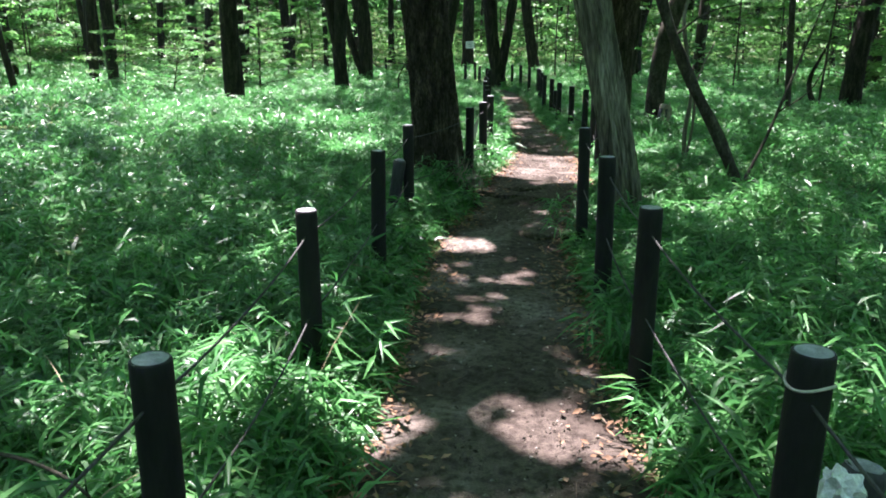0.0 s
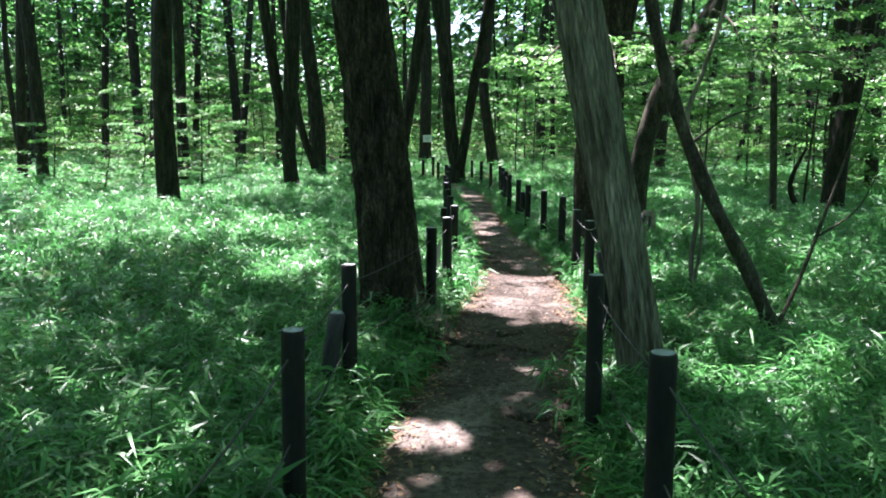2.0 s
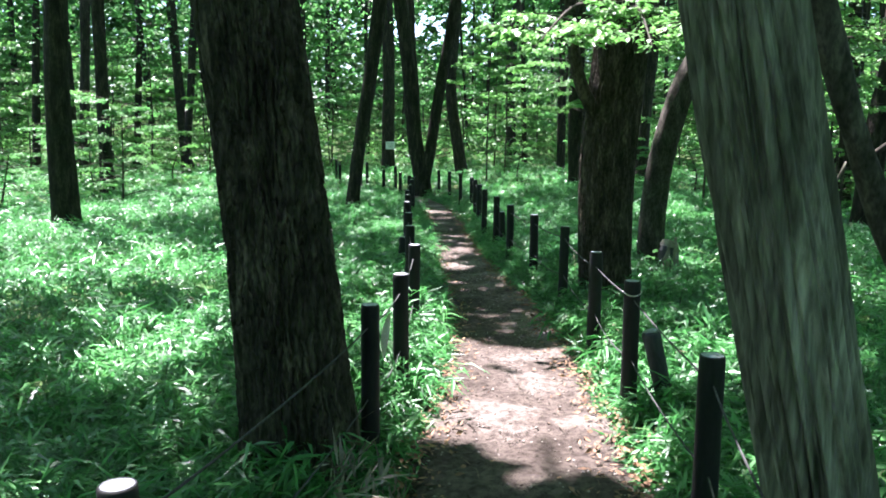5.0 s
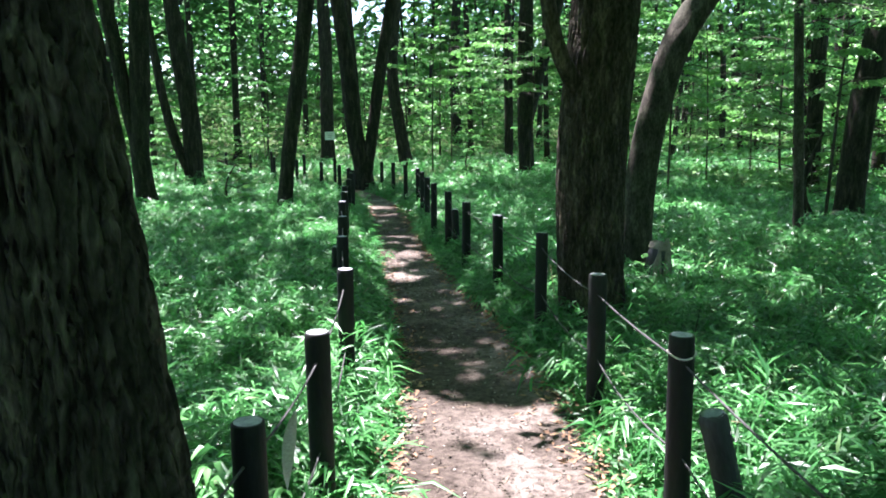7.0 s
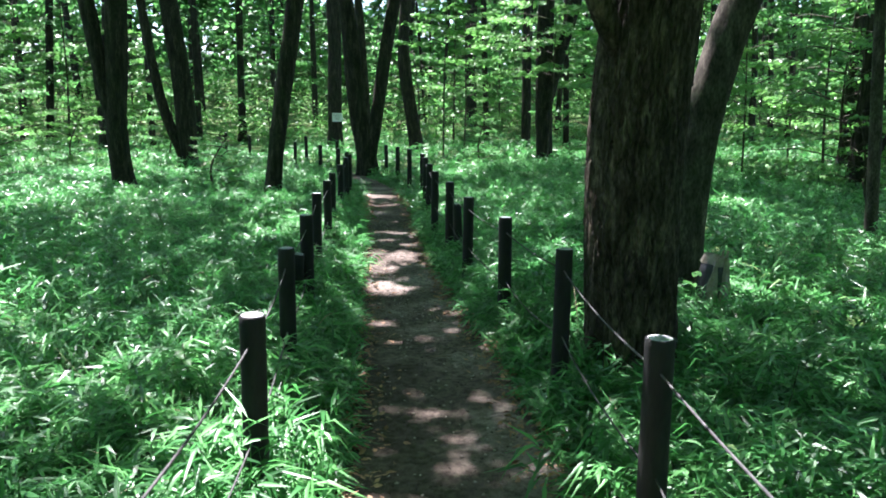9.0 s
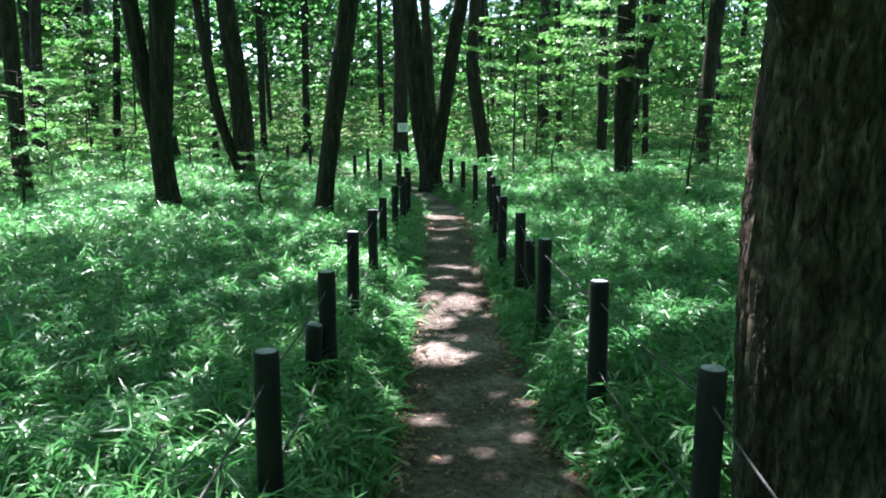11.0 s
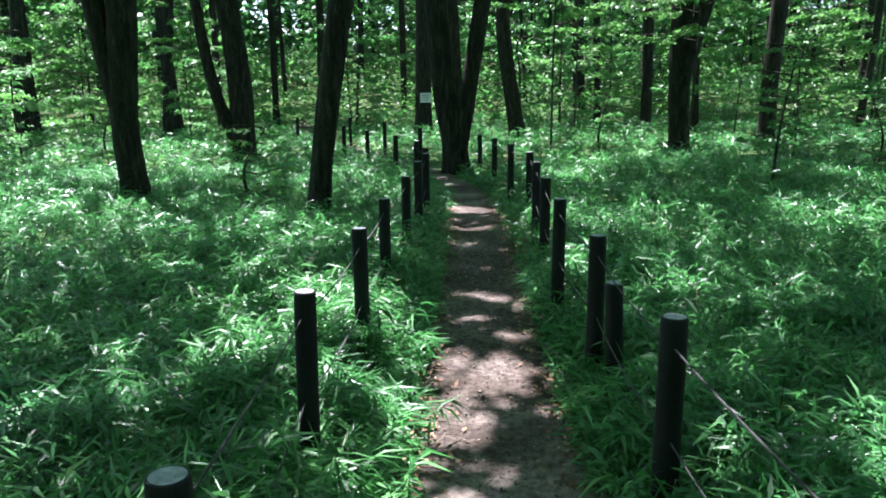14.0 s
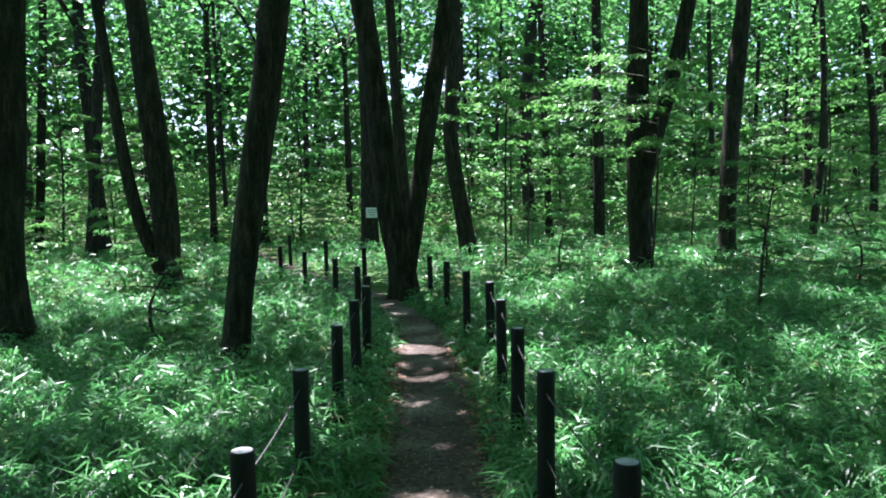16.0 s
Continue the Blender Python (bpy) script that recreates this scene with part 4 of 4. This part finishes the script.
under = random.Random(21)
SPOTS = [(6.9, 29.0, 4.6, 2.0, 1800, 0.14, 0.5), (-5.4, 23.5, 2.6, 1.3, 1500, 0.13, 0.1), (-7.2, 29.0, 3.0, 1.8, 1400, 0.16, 0.1), (10.5, 25.0, 5.0, 2.4, 2200, 0.15, 0.3), (8.0, 22.0, 4.2, 1.7, 1600, 0.13, 0.4),
         (12.5, 20.5, 4.8, 2.4, 2200, 0.14, 0.15), (13.5, 28.0, 5.5, 2.6, 2200, 0.17, 0.1), (16.5, 24.0, 5.0, 2.6, 2000, 0.17, 0.1), (6.0, 37.0, 5.0, 2.2, 1500, 0.18, 0.4), (11.5, 38.0, 5.5, 2.6, 1700, 0.2, 0.2),
         (4.4, 31.5, 5.5, 1.6, 1200, 0.15, 0.6), (-1.4, 42.0, 4.0, 2.0, 1300, 0.19, 0.2), (-6.0, 37.0, 4.2, 2.0, 1400, 0.18, 0.2), (-9.5, 33.0, 3.4, 2.0, 1400, 0.18, 0.1), (-12.5, 36.0, 4.0, 2.4, 1500, 0.2, 0.1),
         (-15.5, 30.0, 4.0, 2.4, 1600, 0.19, 0.1), (-11.0, 41.0, 5.0, 2.6, 1500, 0.22, 0.1), (-4.0, 33.5, 2.4, 1.2, 900, 0.15, 0.1), (7.8, 16.5, 4.2, 1.4, 1500, 0.11, 0.5), (10.5, 15.0, 3.6, 1.6, 1700, 0.11, 0.3), (11.8, 12.0, 4.0, 1.8, 1700, 0.11, 0.35),
         (9.8, 26.8, 1.6, 1.0, 900, 0.12, 0.1), (7.6, 13.5, 4.8, 1.4, 1300, 0.1, 0.6), (5.9, 9.6, 4.2, 1.3, 1500, 0.09, 0.55),
         (-6.6, 25.5, 1.7, 1.3, 900, 0.12, 0.05), (-8.3, 27.5, 2.0, 1.5, 900, 0.13, 0.05), (-5.6, 29.5, 1.6, 1.2, 800, 0.13, 0.05), (-7.5, 22.0, 1.4, 1.1, 800, 0.11, 0.05), (-9.8, 24.5, 1.9, 1.4, 900, 0.12, 0.05), (4.9, 28.0, 1.5, 0.7, 500, 0.11, 0.2), (-1.2, 23.5, 1.2, 0.7, 600, 0.1, 0.1), (6.6, 24.0, 2.2, 0.9, 700, 0.11, 0.3), (11.0, 21.5, 1.6, 1.1, 900, 0.11, 0.05), (9.0, 28.5, 1.5, 1.1, 900, 0.12, 0.05)]
for i, (x, y, top, reach, n, leaf, low) in enumerate(SPOTS):
    undergrowth(x, y, top, reach, int(n * (2.9 if y < 30 else 1.8)), leaf * (0.62 if y < 30 else 0.85), LEAF_LIGHT if i % 2 == 0 else LEAF, 500 + i, "slender sapling with level layers of fresh green leaves", low)
for i in range(82):
    y = under.uniform(42, 70)
    x = under.uniform(-0.8, 0.8) * (y - 5)
    undergrowth(x, y, under.uniform(4, 8), under.uniform(2.4, 3.8), 1700, 0.21, LEAF_LIGHT if under.random() < 0.5 else LEAF, 600 + i, "leafy green understory tree in the far wood", under.uniform(0, 0.35), 0.05)
for i in range(36):
    y = under.uniform(22, 42)
    x = under.choice((-1, 1)) * under.uniform(0.5, 0.85) * y
    undergrowth(x, y, under.uniform(2.5, 5.5), under.uniform(1.6, 2.7), 1500, 0.16, LEAF_LIGHT if under.random() < 0.5 else LEAF, 700 + i, "leafy green understory tree beside the open grass", under.uniform(0.05, 0.3), 0.04)

# the far wood closes the view as one mass of leaves in uneven clumps
nc = 1500
fx, fy = rng.uniform(-75, 75, nc), rng.uniform(56, 92, nc)
fz = land(fx, fy) + rng.uniform(0, 1, nc) ** 1.5 * 22
idx = np.repeat(np.arange(nc), 105)
c = np.stack([fx, fy, fz], 1)[idx] + rng.normal(0, 1, (len(idx), 3)) * np.array([1.8, 1.7, 0.8])
v, t = leaf_cloud(c, np.where(c[:, 1] > 74, 1.0, 0.42), np.where(c[:, 1] > 74, 0.75, 0.28), (0.0, 0.5), False, 0.3)
# sparse leaf roof above the view, added to shade the far wood
far_shade_roof = np.stack([rng.uniform(-62, 62, 9500), rng.uniform(50, 96, 9500), rng.uniform(20, 25, 9500)], 1)
v2, t2 = leaf_cloud(far_shade_roof, 1.15, 0.8, (0.0, 0.35), False, 0.3)
v, t = np.concatenate([v, v2]), np.concatenate([t, np.asarray(t2) + len(v)])
tagged(tri_object("far_wood", v, t, LEAF), "dense green wall of leaves of the far wood, with an unseen shading roof", "far wood", kind="stuff")

# low shrubs on the rising bank behind the grass
nc = 520
fx, fy = rng.uniform(-34, 34, nc), rng.uniform(44, 64, nc)
fz = land(fx, fy) + rng.uniform(0.15, 1.1, nc)
idx = np.repeat(np.arange(nc), 75)
c = np.stack([fx, fy, fz], 1)[idx] + rng.normal(0, 1, (len(idx), 3)) * np.array([0.75, 0.75, 0.22])
v, t = leaf_cloud(c, 0.2, 0.11, (0.0, 0.35), False, 0.3)
tagged(tri_object("bank_shrubs", v, t, LEAF_LIGHT), "low leafy shrubs on the rising bank behind the grass", "shrubs", kind="stuff")

# unseen wall of leaves behind and to both sides, added to block sky light
nc = 620
fa = rng.uniform(math.radians(150), math.radians(390), nc)
fr = rng.uniform(24, 40, nc)
fx, fy = fr * np.cos(fa), 6 + fr * np.sin(fa)
fz = rng.uniform(0, 1, nc) * 17
idx = np.repeat(np.arange(nc), 50)
c = np.stack([fx, fy, fz], 1)[idx] + rng.normal(0, 1, (len(idx), 3)) * np.array([1.8, 1.8, 1.2])
v, t = leaf_cloud(c, 1.1, 0.8, (0.0, 0.6), False, 0.3)
tagged(tri_object("far_wood", v, t, LEAF), "unseen wall of green leaves added behind and beside to block sky light", "far wood", kind="stuff")

# boughs of fresh leaves hanging into view from the oaks
def bough(start, end, n, reach, seed, leaf=0.085):
    q = np.random.default_rng(seed)
    thing = new("bough")
    tagged(thing, "low hanging bough of fresh green maple leaves", "bough", "boughs over the path")
    s, e = np.array(start), np.array(end)
    m = (s + e) / 2 + np.array([0, 0, 0.15])
    v, f = tube([s, m, e], [0.022, 0.015, 0.004], 7, 18)
    mesh_object("branch", v, f, BARK_SMOOTH, thing)
    limbs = [(tuple(m), tuple(e))]
    for k in range(9):
        u = 0.2 + 0.08 * k
        p = s + (e - s) * u
        a = math.atan2(e[1] - s[1], e[0] - s[0]) + (-1) ** k * q.uniform(0.5, 1.1)
        r = reach * q.uniform(1.3, 2.6)
        w = p + np.array([r * math.cos(a), r * math.sin(a), q.normal(-0.03, 0.09)])
        limbs.append((tuple(p), tuple(w)))
        v, f = tube([p, (p + w) / 2 + np.array([0, 0, 0.03]), w], [0.008, 0.005, 0.002], 5, 7)
        mesh_object("side_twig", v, f, BARK_SMOOTH, thing)
    v, t = level_sprays(q, limbs, n, leaf, 0.36)
    tri_object("leaves", v, t, LEAF_LIGHT, thing)


bough((2.45, 11.75, 2.8), (1.5, 10.45, 2.27), 1054, 0.3, 1, 0.072)
bough((2.6, 11.72, 2.75), (2.35, 10.3, 2.28), 1156, 0.33, 2, 0.072)
bough((2.75, 11.75, 2.85), (3.1, 10.5, 2.36), 1156, 0.33, 3, 0.072)
bough((4.6, 13.4, 3.4), (4.2, 11.2, 2.5), 1088, 0.38, 5, 0.072)
bough((5.0, 13.5, 4.2), (5.2, 11.4, 2.7), 1088, 0.42, 6, 0.072)
bough((6.6, 15.6, 3.3), (4.9, 12.6, 2.55), 1190, 0.45, 7, 0.054)
bough((6.6, 15.6, 3.0), (6.2, 12.2, 2.4), 1190, 0.5, 8, 0.054)
bough((9.2, 17.5, 3.4), (7.4, 14.0, 2.5), 1190, 0.55, 9, 0.058)
bough((7.4, 31.2, 3.8), (5.9, 28.8, 3.1), 850, 0.6, 4, 0.101)

# ---- litter, pebbles and roots on the path ----
n = 8200
ly = rng.uniform(0.5, 24, n)
ls = np.where(rng.uniform(0, 1, n) < 0.5, -1, 1)
lx = path_x(ly) + ls * path_half(ly) * np.clip(rng.normal(1.0, 0.22, n), 0, 1.5)
lz = np.array([path_height(a, d) for a, d in zip(lx, ly)]) + 0.012
v, t = leaf_cloud(np.stack([lx, ly, lz], 1), 0.045, 0.02, (0.1, 0.25), True, 0.1)
tagged(tri_object("dead_leaves", v, t, DEAD), "scattered dry brown fallen leaves along the path's edges", "fallen leaves", kind="stuff")
n = 1300
ly = rng.uniform(0.5, 20, n)
lx = path_x(ly) + path_half(ly) * rng.uniform(-0.9, 0.9, n)
sz = rng.uniform(0.004, 0.012, n)
oct_v = np.array([(1, 0, 0), (0, 1, 0), (-1, 0, 0), (0, -1, 0), (0, 0, 0.7), (0, 0, -0.7)])
oct_t = np.array([(0, 1, 4), (1, 2, 4), (2, 3, 4), (3, 0, 4), (1, 0, 5), (2, 1, 5), (3, 2, 5), (0, 3, 5)])
lz = np.array([path_height(a, d) for a, d in zip(lx, ly)])
v = (oct_v[None] * (sz[:, None, None] * rng.uniform(0.6, 1.3, (n, 6, 1))) + np.stack([lx, ly, lz], 1)[:, None]).reshape(-1, 3)
t = (oct_t[None] + (np.arange(n) * 6)[:, None, None]).reshape(-1, 3)
tagged(tri_object("pebbles", v, t, STONE), "small pebbles and crumbs of earth on the path", "pebbles", kind="stuff")
ROOTS = [[(0.1, 7.95, 0.1), (0.3, 7.6, 0.03), (0.55, 7.36, 0.0), (0.85, 7.3, -0.005), (1.15, 7.36, -0.04)], [(0.08, 7.85, 0.14), (0.22, 7.55, 0.06), (0.32, 7.25, 0.02), (0.46, 6.85, -0.04)],
         [(0.42, 6.3, -0.03), (0.68, 6.16, 0.0), (0.95, 6.13, 0.005), (1.22, 6.22, 0.02), (1.4, 6.36, 0.07)], [(0.6, 7.7, -0.03), (0.8, 7.6, 0.0), (1.05, 7.65, -0.005), (1.25, 7.5, -0.03)]]
for k, line in enumerate(ROOTS):
    v, f = tube([(a, d, path_height(a, d) + e - 0.015) for a, d, e in line], [0.045, 0.028, 0.022, 0.01], 12, 46, lambda th, run, r: 0.007 * np.sin(run * 25 + th * 3) + 0.005 * np.sin(run * 61 + th * 2))
    tagged(mesh_object("root", v, f, BARK_DARK), "gnarled brown root crossing the path", "root", "roots across the path")

n = 900
ly = rng.uniform(0.8, 23, n)
lx = path_x(ly) + np.where(rng.uniform(0, 1, n) < 0.5, -1, 1) * path_half(ly) * np.clip(rng.normal(0.95, 0.3, n), 0, 1.5)
lz = np.array([path_height(a, d) for a, d in zip(lx, ly)]) + 0.012
v, t = leaf_cloud(np.stack([lx, ly, lz], 1), 0.13, 0.006, (0.05, 0.12), True, 0.1)
tagged(tri_object("twig_litter", v, t, TWIG), "short dry brown twigs strewn along the path's edges", "twigs", kind="stuff")

# splintered bark at the oak's foot, dry stalks in the grass
n = 150
sx, sy = rng.uniform(0.1, 0.42, n), rng.uniform(7.5, 7.95, n)
v, t = leaf_cloud(np.stack([sx, sy, land(sx, sy) + rng.uniform(0, 1, n) ** 2 * 0.4 * np.clip((0.45 - sx) / 0.3, 0, 1)], 1), 0.17, 0.022, (0.8, 0.6), True, 0.2)
tagged(tri_object("bark_splinters", v, t, CUT), "pale splinters of shed bark at the oak's foot", "bark splinters", kind="stuff")
n = 300
sy = rng.uniform(1, 20, n)
sx = path_x(sy) + np.where(rng.uniform(0, 1, n) < 0.5, -1, 1) * (path_half(sy) + 0.15 + rng.uniform(0, 1, n) ** 1.5 * 3.5)
v, t = leaf_cloud(np.stack([sx, sy, land(sx, sy) + rng.uniform(0.05, 0.3, n)], 1), 0.3, 0.006, (0.35, 0.4), True, 0.3)
tagged(tri_object("dry_stalks", v, t, STRAW), "thin dry straw-coloured bamboo stalks among the grass", "dry stalks", kind="stuff")

# dark crumbs of leaf and twig trodden into the path
n = 9000
ly = rng.uniform(0.5, 22, n)
lx = path_x(ly) + path_half(ly) * np.clip(rng.normal(0, 0.6, n), -1.05, 1.05)
lz = np.array([path_height(a, d) for a, d in zip(lx, ly)]) + 0.006
v, t = leaf_cloud(np.stack([lx, ly, lz], 1), 0.022, 0.009, (0.1, 0.3), False, 0.1)
tagged(tri_object("path_crumbs", v, t, BARK_DARK), "dark crumbs of leaf and twig trodden into the path", "path crumbs", kind="stuff")


def oval_leaf(length, width):
    """A pointed oval leaf along +y, folded along its rib and drooping at its tip."""
    verts, faces, rows = [], [], 7
    for i in range(rows):
        u = i / (rows - 1)
        w = width * math.sin(math.pi * min(1, u * 0.97 + 0.03)) ** 0.8 / 2
        z = -0.35 * length * u * u
        verts += [(-w, length * u, z + w * 0.35), (0, length * u, z), (w, length * u, z + w * 0.35)]
    for i in range(rows - 1):
        a = i * 3
        faces += [(a, a + 1, a + 4, a + 3), (a + 1, a + 2, a + 5, a + 4)]
    return np.array(verts), faces


def seedling(x, y, h, leaves, length, seed):
    q = random.Random(seed)
    z = float(land(x, y))
    thing = new("seedling")
    thing.matrix_world = pose(x, y, z, q.uniform(-6, 6), q.uniform(-6, 6), q.uniform(0, 360))
    tagged(thing, "small seedling with broad oval green leaves among the grass", "seedling", "seedlings beside the path")
    v, f = tube([(0, 0, -0.05), (0.01, 0.01, h * 0.5), (0, 0.02, h)], [0.004, 0.003, 0.002], 6, 8)
    mesh_object("stem", v, f, BARK_SMOOTH, thing)
    for k in range(leaves):
        v, f = oval_leaf(length * q.uniform(0.7, 1.1), length * 0.55)
        leaf = mesh_object("leaf", v, f, LEAF, thing)
        leaf.matrix_local = pose(0, 0.01, h * q.uniform(0.65, 1.0), q.uniform(5, 40), q.uniform(-15, 15), 360 * k / leaves + q.uniform(-25, 25))


for i, (x, y) in enumerate([(-0.95, 1.85), (-1.5, 2.9), (-1.1, 5.2), (2.2, 4.1), (2.7, 5.6), (-1.9, 6.0), (2.9, 11.0), (0.25, 11.6), (-0.4, 14.2), (0.3, 16.9), (2.75, 15.2), (2.9, 17.4), (2.75, 18.4), (-0.9, 9.0), (3.4, 13.0)]):
    seedling(x, y, 0.36 + 0.1 * ((i * 7) % 5) / 5, 4 + i % 3, 0.065 + 0.012 * (i % 3), 900 + i)


def twig(points, r, label):
    v, f = tube(points, [r, r * 0.8, r * 0.4], 7, 22, lambda th, run, q: 0.15 * q * np.sin(run * 40 + th))
    tagged(mesh_object("twig", v, f, BARK_SMOOTH), label, "twig", "loose twigs beside the path")


twig([(-1.75, 2.15, 0.3), (-1.35, 2.0, 0.42), (-0.95, 1.85, 0.36), (-0.78, 1.72, 0.2)], 0.008, "bent dry brown twig caught in the grass")
twig([(2.3, 11.6, 0.1), (2.27, 11.55, 0.4), (2.24, 11.5, 0.62), (2.2, 11.48, 0.74)], 0.003, "thin bare twig standing beside an oak's foot")
twig([(2.75, 11.5, 0.02), (2.5, 11.5, 0.2), (2.15, 11.45, 0.45)], 0.0045, "thin bare twig leaning against an oak's foot")
twig([(-0.1, 7.2, 0.1), (0.1, 7.4, 0.3), (0.32, 7.7, 0.42)], 0.006, "dry brown twig leaning at an oak's foot")
sheath = new("dry_leaf")
sheath.matrix_world = pose(0.39, 8.75, 0.68, -80, 12, 20)
tagged(sheath, "pale dry bamboo sheath hanging from the fence rope", "dry leaf")
v, f = oval_leaf(0.24, 0.045)
mesh_object("blade", v, f, CORD, sheath)

# crumpled white lump added as the sunlit end of the broken stub beside the fence
stub_end = new("white_stub_end")
stub_end.matrix_world = pose(0.93, 1.62, 0.52, 8, -12, 15)
tagged(stub_end, "crumpled white lump standing for the sunlit end of a post stub", "plastic scrap")
bm = bmesh.new()
bmesh.ops.create_icosphere(bm, subdivisions=3, radius=1.0)
for p in bm.verts:
    k = 1 + 0.28 * math.sin(7 * p.co.x + 5 * p.co.z) * math.sin(6 * p.co.y + 3) + 0.15 * math.sin(15 * p.co.z + 9 * p.co.x)
    p.co = Vector((p.co.x * 0.05 * k, p.co.y * 0.045 * k, p.co.z * 0.06 * k))
part("lump", bm, WHITE_END, stub_end, smooth=False)
